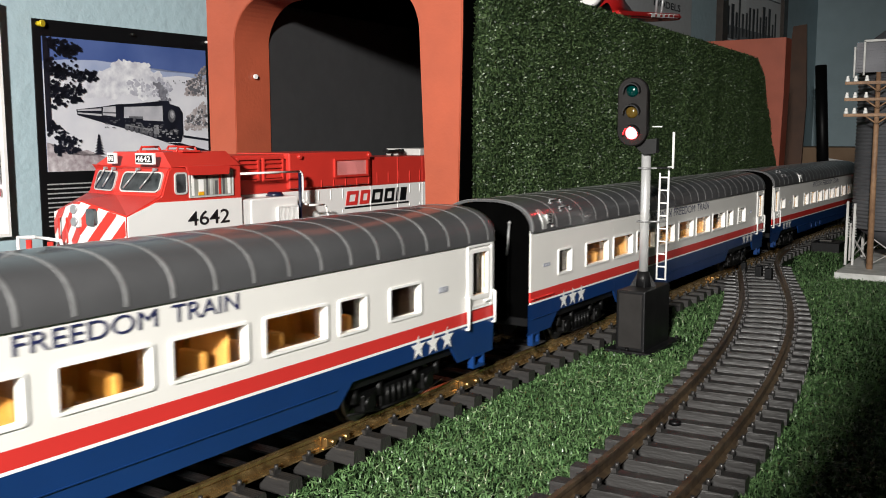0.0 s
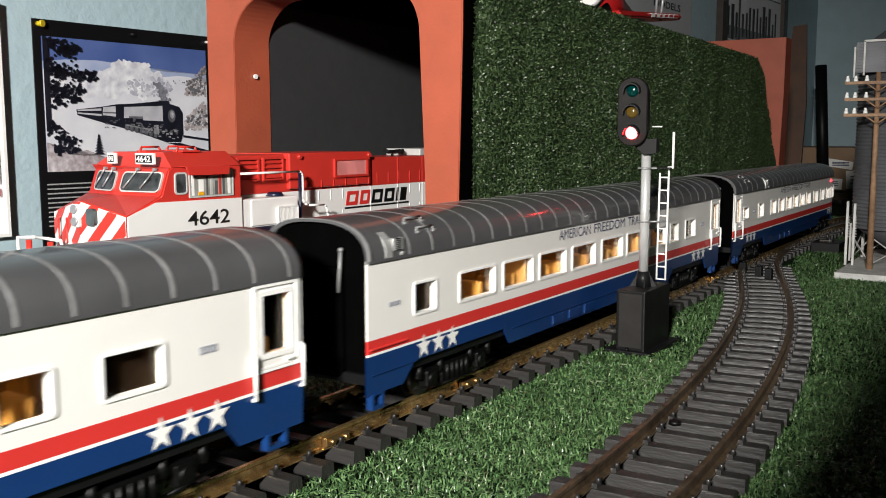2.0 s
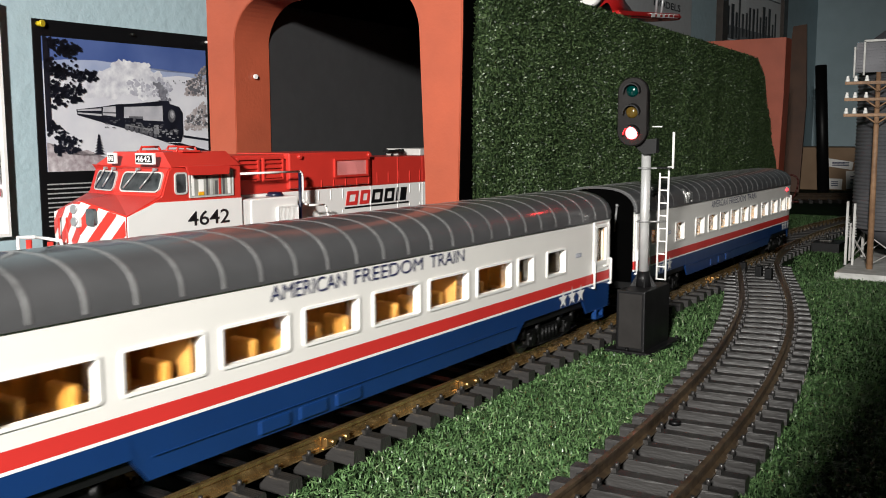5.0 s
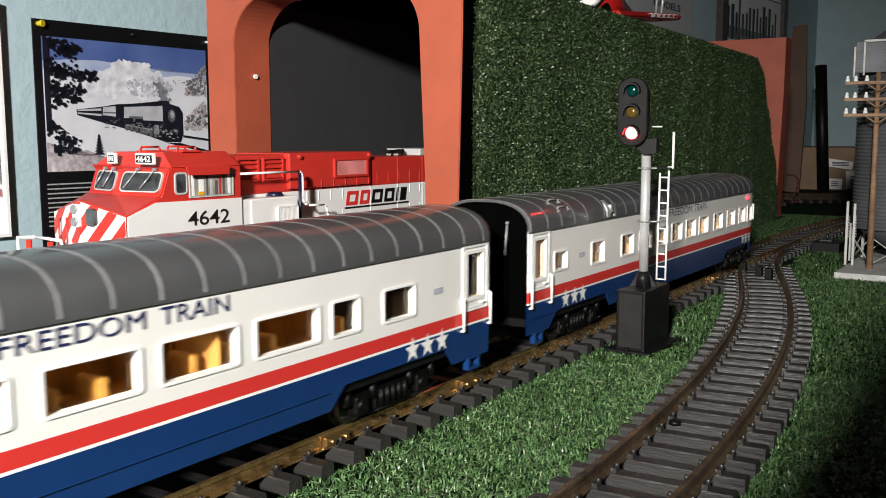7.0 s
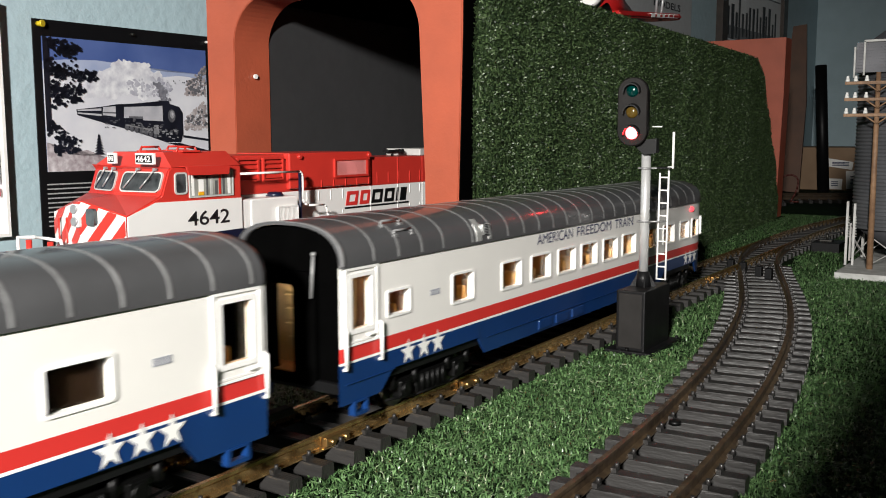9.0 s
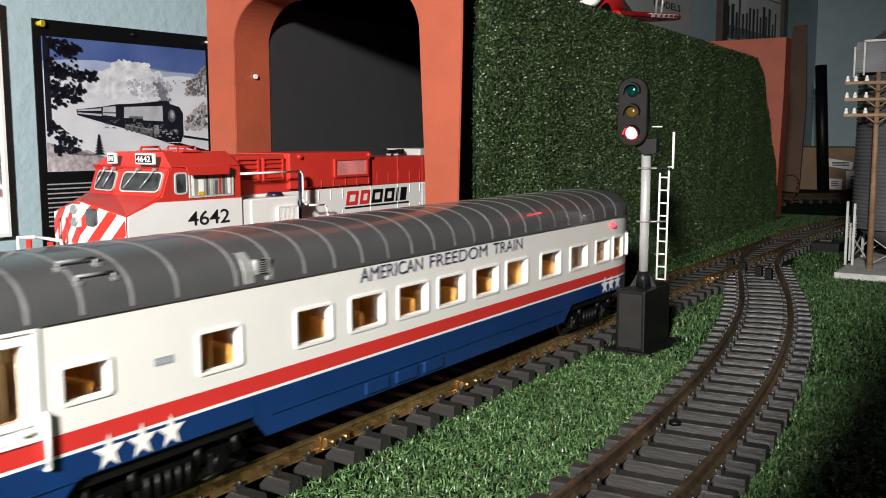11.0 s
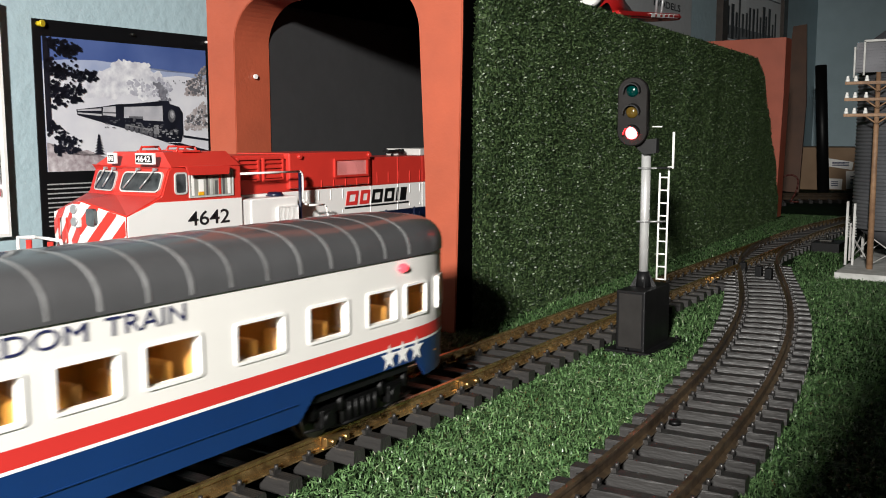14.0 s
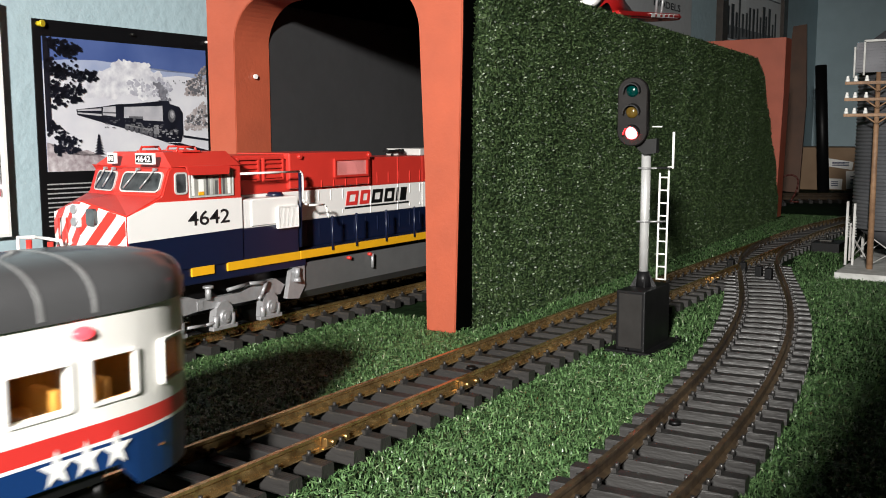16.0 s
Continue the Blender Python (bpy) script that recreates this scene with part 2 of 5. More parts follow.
def skin(name, us, zs, holes, straight, nose, inset, material, parent, side, thick=.0012):
    """A wall sheet with openings cut through it, following the plan."""
    verts, faces, index = [], [], {}

    def v(i, j, k):
        if (i, j, k) not in index:
            x, y, nx, ny = plan(us[i], straight, nose)
            d = -(inset + k * thick)
            index[i, j, k] = len(verts)
            verts.append((x + nx * d, (y + ny * d) * side, zs[j]))
        return index[i, j, k]

    def hole(i, j):
        if i < 0 or j < 0 or i >= len(us) - 1 or j >= len(zs) - 1:
            return True
        cu, cz = (us[i] + us[i + 1]) / 2, (zs[j] + zs[j + 1]) / 2
        return any(a < cu < b and c < cz < d for a, b, c, d in holes)
    for i in range(len(us) - 1):
        for j in range(len(zs) - 1):
            if hole(i, j):
                continue
            faces.append((v(i, j, 0), v(i + 1, j, 0), v(i + 1, j + 1, 0), v(i, j + 1, 0)))
            faces.append((v(i, j, 1), v(i, j + 1, 1), v(i + 1, j + 1, 1), v(i + 1, j, 1)))
            for di, dj, e in ((-1, 0, ((i, j), (i, j + 1))), (1, 0, ((i + 1, j), (i + 1, j + 1))), (0, -1, ((i, j), (i + 1, j))), (0, 1, ((i, j + 1), (i + 1, j + 1)))):
                if hole(i + di, j + dj):
                    a, b = e
                    faces.append((v(*a, 0), v(*b, 0), v(*b, 1), v(*a, 1)))
    ob = raw(name, verts, faces, material, parent)
    bm = bmesh.new()
    bm.from_mesh(ob.data)
    bmesh.ops.recalc_face_normals(bm, faces=bm.faces)
    if nose > 0:
        for f in bm.faces:
            f.smooth = abs(f.normal.z) < .3 and f.calc_center_median().x > straight
        for e in bm.edges:
            e.smooth = len(e.link_faces) == 2 and e.calc_face_angle(3.0) < .5
    bm.to_mesh(ob.data)
    bm.free()
    return ob


def fine(lo, hi, extra, straight, nose):
    us = {lo, hi, *extra}
    if nose > 0:
        us |= {straight + nose * 1.25 * i / 12 for i in range(13)}
    return sorted(u for u in us if lo - 1e-6 <= u <= hi + 1e-6)


def window_unit(u0, u1, z0, z1, straight, nose, side, parent):
    """White rounded frame set into the wall, with its pane."""
    x, y, nx, ny = plan((u0 + u1) / 2, straight, nose)
    hw = (u1 - u0) / 2
    m = Matrix(((-ny, -nx, 0, x), (nx * side, -ny * side, 0, y * side), (0, 0, 1, 0), (0, 0, 0, 1)))
    deep = .0040 if (u0 + u1) / 2 < straight or nose <= 0 else .0016
    bm = bmesh.new()
    ring(bm, rrect(-hw, hw, z0, z1, .0022), rrect(-hw + .0016, hw - .0016, z0 + .0014, z1 - .0014, .0008), -.0008, deep)
    bmesh.ops.transform(bm, matrix=m, verts=bm.verts)
    bmesh.ops.recalc_face_normals(bm, faces=bm.faces)
    fr = part("window_frame", bm, FRAMEW, parent, "white raised window frame")
    bm = bmesh.new()
    box(bm, -hw + .0012, hw - .0012, deep - .0006, deep - .0002, z0 + .0012, z1 - .0012)
    bmesh.ops.transform(bm, matrix=m, verts=bm.verts)
    pn = part("pane", bm, PANE, fr, "amber-tinted clear pane")
    pn.visible_shadow = False


def star(bm, cx, cz, r, y, ang=0.0):
    pts = []
    for i in range(10):
        a = math.pi / 2 + i * math.pi / 5
        q = r if i % 2 == 0 else r * .40
        pts.append((cx + q * math.cos(a), cz + q * math.sin(a)))
    vs = [bm.verts.new((p[0], y, p[1])) for p in pts]
    c = bm.verts.new((cx, y, cz))
    for i in range(10):
        bm.faces.new((vs[i], vs[(i + 1) % 10], c))


def roof_curve(hw, zp, n=18):
    pts = []
    for i in range(n + 1):
        a = math.pi * i / n
        c, s = math.cos(a), math.sin(a)
        pts.append((-hw * math.copysign(abs(c) ** .78, c), EAVE + (zp - EAVE) * abs(s) ** .80))
    return pts


def bogie(parent, u):
    b = part("bogie", bogie_bm(), DARK, parent, "black moulded two-axle bogie")
    b.location = (u, 0, 0)
    for dx in (-.031, .031):
        for sy in (-1, 1):
            bm = bmesh.new()
            cyl(bm, (0, sy * .0205, 0), (0, sy * .0258, 0), .0125, seg=20)
            cyl(bm, (0, sy * .0195, 0), (0, sy * .0206, 0), .0145, seg=20)
            cyl(bm, (0, sy * .0258, 0), (0, sy * .0275, 0), .005, seg=10)
            for k in range(4):
                a = k * math.pi / 2
                box(bm, math.cos(a) * .008 - .001, math.cos(a) * .008 + .001, sy * .0262 - .0006, sy * .0262 + .0006, math.sin(a) * .008 - .001, math.sin(a) * .008 + .001)
            w = part("wheel", bm, STEEL, b, "steel flanged wheel")
            w.location = (dx, 0, .0125)
    return b


def bogie_bm():
    bm = bmesh.new()
    for s in (-1, 1):
        y0, y1 = sorted((s * .0295, s * .0335))
        box(bm, -.046, .046, y0, y1, .014, .019, .0008)
        box(bm, -.018, .018, y0, y1 + (0.001 if s > 0 else 0), .006, .014, .0008)
        for dx in (-.031, .031):
            box(bm, dx - .006, dx + .006, y0 - .0015, y1 + .0015, .007, .018, .001)
            cyl(bm, (dx, s * .033, .0125), (dx, s * .0362, .0125), .0042, seg=12)
            for e in (-.012, .012):
                cyl(bm, (dx + e, s * .0325, .014), (dx + e, s * .0325, .023), .0024, seg=8)
        for e in (-.012, -.006, 0, .006, .012):
            cyl(bm, (e, s * .034, .007), (e, s * .034, .018), .0016, seg=8)
        pipe(bm, [(-.05, s * .033, .009), (-.02, s * .0345, .006), (.02, s * .0345, .006), (.05, s * .033, .009)], .0009)
    box(bm, -.014, .014, -.03, .03, .016, .026, .001)
    cyl(bm, (-.031, -.02, .0125), (-.031, .02, .0125), .002, seg=8)
    cyl(bm, (.031, -.02, .0125), (.031, .02, .0125), .002, seg=8)
    return bm


def coach(label, straight, nose, windows, doors, cuts, text_u, stars_u, ribs, vents, vent_u):
    root = tagged(new("passenger_coach"), label, "train coach", "coaches of the moving train")
    end = straight + nose * 1.25 if nose else straight
    z0, zr, zw = .0176, *BANDS[1:]
    holes = [w for w in windows] + [(a + .0075, b - .0075, .0590, .0905) for a, b in doors]
    inner = [(a + .0012, b - .0012, c + .0012, d - .0012) for a, b, c, d in holes]
    ue = [u for h in inner for u in h[:2]]
    zs = sorted({BANDS[2], EAVE, *(z for h in inner for z in h[2:])})
    for side in (1, -1):
        near = side == 1
        skin("side_wall", fine(0, end, ue, straight, nose), zs, inner, straight, nose, 0, WHITE, root, side)
        skin("inner_wall", fine(.0045, end, ue, straight, nose), sorted({.03, *zs}), inner, straight, nose, .0016, AMBER, root, side)
        for nm, mt, a, b in (("red_stripe", RED, BANDS[1], BANDS[2]), ("white_stripe", FRAMEW, BANDS[0], BANDS[1])):
            skin(nm, fine(0, end, (), straight, nose), [a, b], (), straight, nose, 0, mt, root, side)
        # blue apron, cut away round the bogies
        us = fine(0, end, [c + d for c in (cuts[0][0], cuts[1][0]) for d in (-.012, 0)] + [c + d for c in (cuts[0][1], cuts[1][1]) for d in (0, .010)], straight, nose)

        def low(u):
            for a, b in cuts:
                if a - .012 < u < b + .010:
                    if u < a:
                        return z0 + (.030 - z0) * (u - a + .012) / .012
                    if u > b:
                        return z0 + (.030 - z0) * (b + .010 - u) / .010
                    return .030
            return z0
        verts, faces = [], []
        for u in us:
            x, y, nx, ny = plan(u, straight, nose)
            for z, d in ((BANDS[0], 0), (low(u), 0.0008 if low(u) < .029 else 0), (low(u), .002), (BANDS[0], .002)):
                verts.append((x - nx * d, (y - ny * d) * side, z))
        for i in range(len(us) - 1):
            for j in range(4):
                f = (i * 4 + j, i * 4 + (j + 1) % 4, i * 4 + 4 + (j + 1) % 4, i * 4 + 4 + j)
                faces.append(f if side == 1 else f[::-1])
        raw("apron", verts, faces, BLUE, root)
        for a, b, c, d in windows:
            window_unit(a, b, c, d, straight, nose, side, root)
        for a, b in doors:
            bm = bmesh.new()
            ring(bm, rrect(a + .002, b - .002, .0508, .0958, .001), rrect(a + .0042, b - .0042, .0518, .0938, .0006), -W - .0009, -W + .001)
            ring(bm, rrect(a + .0052, b - .0052, .0575, .0918, .001), rrect(a + .0085, b - .0085, .0600, .0895, .0008), -W - .0008, -W + .004)
            box(bm, a + .006, b - .006, -W - .0006, -W + .0002, .0525, .0535)
            box(bm, b - .013, b - .007, -W - .0024, -W, .0545, .0560, .0005)
            if not near:
                bmesh.ops.scale(bm, vec=(1, -1, 1), verts=bm.verts)
                bmesh.ops.reverse_faces(bm, faces=bm.faces)
            d = part("door", bm, FRAMEW, root, "white vestibule door with a narrow window")
            for u in (a + .001, b - .001):
                bm = bmesh.new()
                pipe(bm, [(u, side * (-W), .0385), (u, side * (-W - .0022), .0390), (u, side * (-W - .0022), .0600), (u, side * (-W), .0612)], .0010)
                part("grab_rail", bm, FRAMEW, d, "white grab rail")
            bm = bmesh.new()
            box(bm, a + .007, b - .007, side * (-W + .0038) - .0002, side * (-W + .0038) + .0002, .059, .0905)
            part("pane", bm, PANE, d).visible_shadow = False
            bm = bmesh.new()
            ring(bm, rrect(a + .010, b - .012, .0095, .0182, .0006), rrect(a + .012, b - .014, .0115, .0172, .0004), -W - .0004, -W + .004)
            if not near:
                bmesh.ops.scale(bm, vec=(1, -1, 1), verts=bm.verts)
                bmesh.ops.reverse_faces(bm, faces=bm.faces)
            part("step", bm, BLUE, root, "blue step below the door")
    # lettering and stars on the side that shows
    for word, a, b in (("AMERICAN", 0.0, .325), ("FREEDOM", .365, .735), ("TRAIN", .778, 1.0)):
        span = text_u[1] - text_u[0]
        lettering("lettering", word, (b - a) * span, .0080, NAVY, root, pose(text_u[0] + a * span, -W - .0003, .0858, 90))
    for u in stars_u:
        bm = bmesh.new()
        x, y, nx, ny = plan(u, straight, nose)
        star(bm, 0, 0, .0082, -.0006)
        bmesh.ops.transform(bm, matrix=Matrix(((-ny, -nx, 0, x), (nx, -ny, 0, y), (0, 0, 1, .0372), (0, 0, 0, 1))), verts=bm.verts)
        part("star", bm, FRAMEW, root, "white star emblem")
    bm = bmesh.new()
    nu = windows[-1][1] + .02 if not nose else windows[0][1] + .022
    for k in range(4):
        ring(bm, rrect(nu + k * .0028, nu + k * .0028 + .0022, .0680, .0718, .0004, 1), rrect(nu + k * .0028 + .0006, nu + k * .0028 + .0016, .0686, .0712, .0003, 1), -W - .0003, -W)
    part("number_bars", bm, mat("number_grey", (.30, .31, .35), .5), root, "small unreadable grey number")
    if not nose:
        bm = bmesh.new()
        for k in range(4):
            ring(bm, rrect(.0213 + k * .0029, .0236 + k * .0029, .0676, .0704, .0004, 1), rrect(.0220 + k * .0029, .0230 + k * .0029, .0682, .0698, .0003, 1), -W - .0003, -W)
        part("number_bars", bm, MATS["number_grey"], root, "small unreadable grey number")
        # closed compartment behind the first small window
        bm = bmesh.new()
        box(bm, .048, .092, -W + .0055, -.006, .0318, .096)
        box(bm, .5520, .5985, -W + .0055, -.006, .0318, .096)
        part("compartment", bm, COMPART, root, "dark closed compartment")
    # roof
    sec = []
    if nose:
        xs = [(u, 1.0, PEAK) for u in (0, .003, straight * .5, straight)]
        for i in range(1, 11):
            a = math.pi / 2 * i / 10
            k = max(.02, math.cos(a) ** .8)
            xs.append((straight + nose * math.sin(a) * 1.01, k, EAVE + (PEAK - EAVE) * (max(0.02, math.cos(a)) ** .42)))
    else:
        xs = [(u, 1.0, PEAK) for u in (0, .003, straight * .5, straight - .003, straight)]
    bm = bmesh.new()
    rows = [[bm.verts.new((u, y, z)) for y, z in [(-(W + .0012) * k, EAVE - .0016)] + roof_curve((W + .0012) * k, zp) + [((W + .0012) * k, EAVE - .0016)]] for u, k, zp in xs]
    low2 = [[bm.verts.new((u, y, z - .0016)) for y, z in [(-(W - .0008) * k, EAVE)] + roof_curve((W - .0008) * k, zp) + [((W - .0008) * k, EAVE)]] for u, k, zp in xs]
    for grid, flip in ((rows, False), (low2, True)):
        for p, q in zip(grid, grid[1:]):
            for i in range(len(p) - 1):
                f = bm.faces.new((p[i], q[i], q[i + 1], p[i + 1]) if flip else (p[i], p[i + 1], q[i + 1], q[i]))
                f.smooth = True
    for p, q in ((rows[0], low2[0]), (low2[-1], rows[-1])):
        for i in range(len(p) - 1):
            bm.faces.new((p[i], q[i], q[i + 1], p[i + 1]))
    bmesh.ops.recalc_face_normals(bm, faces=bm.faces)
    roof = part("roof", bm, ROOF, root, "dark grey ribbed roof")

    def rib_bm(u, wd, up=.0005):
        bm = bmesh.new()
        c0 = roof_curve(W + .0012, PEAK)
        c1 = roof_curve(W + .0012 + up, PEAK + up)
        prev = None
        for (y0, zz0), (y1, zz1) in zip(c0, c1):
            vs = [bm.verts.new(p) for p in ((u - wd, y0, zz0), (u - wd * .7, y1, zz1), (u + wd * .7, y1, zz1), (u + wd, y0, zz0))]
            if prev:
                for i in range(3):
                    bm.faces.new((prev[i], prev[i + 1], vs[i + 1], vs[i])).smooth = True
            prev = vs
        bmesh.ops.recalc_face_normals(bm, faces=bm.faces)
        return bm
    for u in ribs:
        part("roof_rib", rib_bm(u, .0012, .00022), SILVER, roof, "thin silver roof rib")
    part("end_rim", rib_bm(.0014, .0018, .0005), SILVER, roof, "silver rim round the roof end")
    for vu, vy in vents:
        bm = bmesh.new()
        zt = EAVE + (PEAK - EAVE) * math.sqrt(max(0, 1 - (abs(vy) / W) ** 2.56)) ** .8
        pipe(bm, [(vu, vy, zt), (vu, vy, zt + .0028), (vu + .018, vy, zt + .0028), (vu + .018, vy, zt)], .0007)
        box(bm, vu - .002, vu + .002, vy - .002, vy + .002, zt - .001, zt + .0008, .0004)
        box(bm, vu + .016, vu + .020, vy - .002, vy + .002, zt - .001, zt + .0008, .0004)
        part("roof_handle", bm, SILVER, roof, "silver roof handle")
    bm = bmesh.new()
    box(bm, vent_u + .0075, vent_u + .0105, -W - .0013, -W + .010, EAVE + .0036, EAVE + .0112, .0006)
    box(bm, vent_u + .0155, vent_u + .0185, -W - .0013, -W + .010, EAVE + .0036, EAVE + .0112, .0006)
    box(bm, vent_u + .0150, vent_u + .0185, -W - .0018, -W + .004, EAVE + .0004, EAVE + .0026, .0005)
    v = part("roof_vent", bm, mat("vent_silver", (.62, .62, .60), .32, metal=.5, var=.15, scale=200), roof, "silver louvred side vent")
    bm = bmesh.new()
    box(bm, vent_u + .0100, vent_u + .0160, -W - .0012, -W + .008, EAVE + .0038, EAVE + .0110)
    part("louvre", bm, BLACK, v, "black louvre recess")
    for k in range(6):
        bm = bmesh.new()
        box(bm, vent_u + .0102, vent_u + .0158, -W - .0018, -W - .0011, EAVE + .0044 + k * .0011, EAVE + .0048 + k * .0011)
        part("louvre_slat", bm, SILVER, v)
    bm = bmesh.new()
    prism(bm, [(-W - .0016, EAVE + .0002), (-W - .0014, EAVE + .0060), (-W + .0008, EAVE + .0110), (-W + .0052, EAVE + .0150), (-W + .012, EAVE + .0145), (-W + .010, EAVE + .0010)], "x", vent_u, vent_u + .0066)
    part("vent_hood", bm, MATS["vent_silver"], v, "bright silver vent hood")
    if not nose:
        bm = bmesh.new()
        box(bm, .0020, .0385, -W - .0012, -W + .001, .0444, .0456, .0004)
        part("step_rail", bm, RED, root, "raised red bar on the stripe")
        bm = bmesh.new()
        ring(bm, rrect(.0035, .0150, .0085, .0182, .0006), rrect(.0055, .0130, .0108, .0172, .0004), -W - .0004, -W + .004)
        part("step", bm, BLUE, root, "blue step below the coach end")
    # floor, end wall, gangway
    bm = bmesh.new()
    box(bm, .001, straight, -W + .003, W - .003, .024, .030)
    part("underframe", bm, BLACK, root, "black underframe")
    bm = bmesh.new()
    box(bm, .006, straight + nose * .5, -W + .004, W - .004, .0305, .0315)
    part("floor", bm, BROWN, root, "brown interior floor")
    bm = bmesh.new()
    box(bm, .02, straight + nose * .4, -.004, .004, EAVE + .004, EAVE + .006)
    part("ceiling_light_strip", bm, GLOW, root, "warm glowing interior light strip")
    ya, yb = (-.0035, .0195) if nose else (-.0115, .0115)
    for u, sg in ([(0.0, 1)] if nose else [(0.0, 1), (straight, -1)]):
        bm = bmesh.new()
        c = roof_curve(W - .001, PEAK - .002)
        outer = [(c[0][0], .024)] + c + [(c[-1][0], .024)]
        k = len(outer)
        inn = []
        for i, (y, z) in enumerate(outer):
            inn.append((max(ya, min(yb, y)), max(.031, min(.084, z))))
        uu = u + sg * .004
        vo, vi = [bm.verts.new((uu, *p)) for p in outer], [bm.verts.new((uu, *p)) for p in inn]
        for i in range(k):
            try:
                bm.faces.new((vo[i], vo[(i + 1) % k], vi[(i + 1) % k], vi[i]))
            except ValueError:
                pass
        part("end_wall", bm, ENDBLK, root, "black end wall with a gangway opening")
        bm = bmesh.new()
        bo, bi = rrect(-.020, .024, .026, .092, .006), rrect(ya, yb, .031, .084, .003)
        ring(bm, bo, bi, -.009, .0035)
        bmesh.ops.rotate(bm, cent=(0, 0, 0), matrix=Matrix.Rotation(radians(90), 3, "Z"), verts=bm.verts)
        bmesh.ops.translate(bm, vec=(u + sg * .004, 0, 0), verts=bm.verts)
        if nose:
            # open doorway: a lit, panelled lobby behind it
            gd = bmesh.new()
            box(gd, u + .0240, u + .0252, -.030, .030, .0318, .094)
            lobby = part("lobby_wall", gd, mat("lobby_cream", (.78, .62, .42), .5, var=.15, scale=60), root, "cream panelled lobby wall")
            for k, (za, zb, dy) in enumerate(((.0335, .0480, -.001), (.0495, .0560, .0015), (.0575, .0650, .001), (.0665, .0735, .002), (.0750, .0815, .001))):
                gd = bmesh.new()
                box(gd, u + .0215, u + .0242, -.0045 + .002 * (k % 2), .0205 + dy, za, zb, .0006)
                part("lobby_panel", gd, mat("lobby_cream", (.78, .62, .42), .5), lobby)
            gd = bmesh.new()
            box(gd, u + .0070, u + .0200, -.016, .020, .0860, .0900)
            part("lobby_light", gd, mat("lobby_glow", (1.0, 0.75, 0.45), 0.5, emit=11.0, emit_color=(1.0, 0.75, 0.45)), root, "warm glowing lobby light")
        else:
            gd = bmesh.new()
            box(gd, *sorted((u + sg * .005, u + sg * .007)), -.019, .019, .030, .090)
            part("end_door", gd, ENDBLK, root, "closed black end door")
        part("gangway", bm, ENDBLK, root, "black rubber gangway frame")
        bm = bmesh.new()
        cyl(bm, (u - sg * .002, -.0195, .078), (u - sg * .002, -.0215, .1025), .0009, seg=8)
        ball(bm, (u - sg * .002, -.0216, .1030), .0015, seg=8)
        part("end_pole", bm, SILVER, root, "thin metal pole")
        bm = bmesh.new()
        box(bm, *sorted((u, u - sg * .034)), -.004, .004, .008, .013, .001)
        box(bm, *sorted((u - sg * .026, u - sg * .036)), -.006, .006, .006, .015, .001)
        part("coupler", bm, BLACK, root, "black knuckle coupler")
    # seats and partitions
    rnd = random.Random(label)
    u = .05
    while u < straight + nose - .03:
        for sy in (-1, 1):
            if rnd.random() < .88:
                bm = bmesh.new()
                y = sy * .022
                box(bm, u, u + .013, y - .009, y + .009, .0318, .0445, .002)
                box(bm, u + .010, u + .015, y - .009, y + .009, .042, .0665, .002)
                part("seat", bm, SEATM, root, "yellow moulded seat")
        u += .0235 + rnd.random() * .006
    for u in ((.046, .20, .43, .60) if not nose else (.045, .125, .19, .44)):
        bm = bmesh.new()
        box(bm, u, u + .0015, -.035, -.010, .0315, .096)
        box(bm, u, u + .0015, .010, .035, .0315, .096)
        part("partition", bm, AMBER, root, "amber interior partition")
    cut_mid = [(c[0] + c[1]) / 2 for c in cuts]
    for u in cut_mid:
        bogie(root, u)
    # raised seam on the apron
    bm = bmesh.new()
    box(bm, .004, .05, -W - .0005, -W + .001, .0293, .0297)
    box(bm, cuts[0][1] + .012, cuts[1][0] - .014, -W - .0005, -W + .001, .0283, .0287)
    for k in range(3):
        box(bm, .24 + k * .03, .262 + k * .03, -W - .0006, -W + .001, .0195, .0265, .0005)
    part("apron_trim", bm, BLUE, root)
    return root


K = 1.042
ZW = (.0580, .0790)


def wins(spans, z=ZW):
    return [(a, b, *z) for a, b in spans]


COACH_L = .681
coach_a = coach("white, red and blue streamlined passenger coach with grey ribbed roof", COACH_L, 0.0,
                wins([(.046, .0726), (.0989, .1482), (.1581, .2057), (.2149, .2633), (.2733, .3214), (.3335, .3825), (.3915, .4405), (.4505, .5003), (.509, .5352), (.5562, .5905)]),
                [(.643, .680)], [(.046 * K, .155 * K), (.500 * K, .600 * K)], (.249, .434), [u * K for u in (.0545, .0708, .0868, .5625, .5785, .5945)], [.0414 + .0252 * k for k in range(26) if .0414 + .0252 * k < .677],
                [(.0515, -.0285), (.0550, -.0355)], .0165)
KC = 1.065
coach_c = coach("white, red and blue observation coach with rounded tail and grey roof", .608, .066,
                [(.0421, .0674, .0612, .0779)] + wins([(.1138, .1427), (.180, .2111), (.2252, .2592), (.2712, .3050), (.3150, .3490), (.3605, .3940), (.4045, .4385),
                                                              (.459, .495), (.512, .5466), (.5627, .593), (.5990, .6245), (.6330, .6570)]),
                [(.001, .036)], [(.046 * KC, .14 * KC), (.485 * KC, .575 * KC)], (.2350, .4290), [u * KC for u in (.060, .076, .091, .548, .561, .574)], [.0298 + .0245 * k for k in range(4)] + [.1391 + .0245 * k for k in range(20)],
                [(.0515, -.0285), (.0550, -.0355)], .1440)
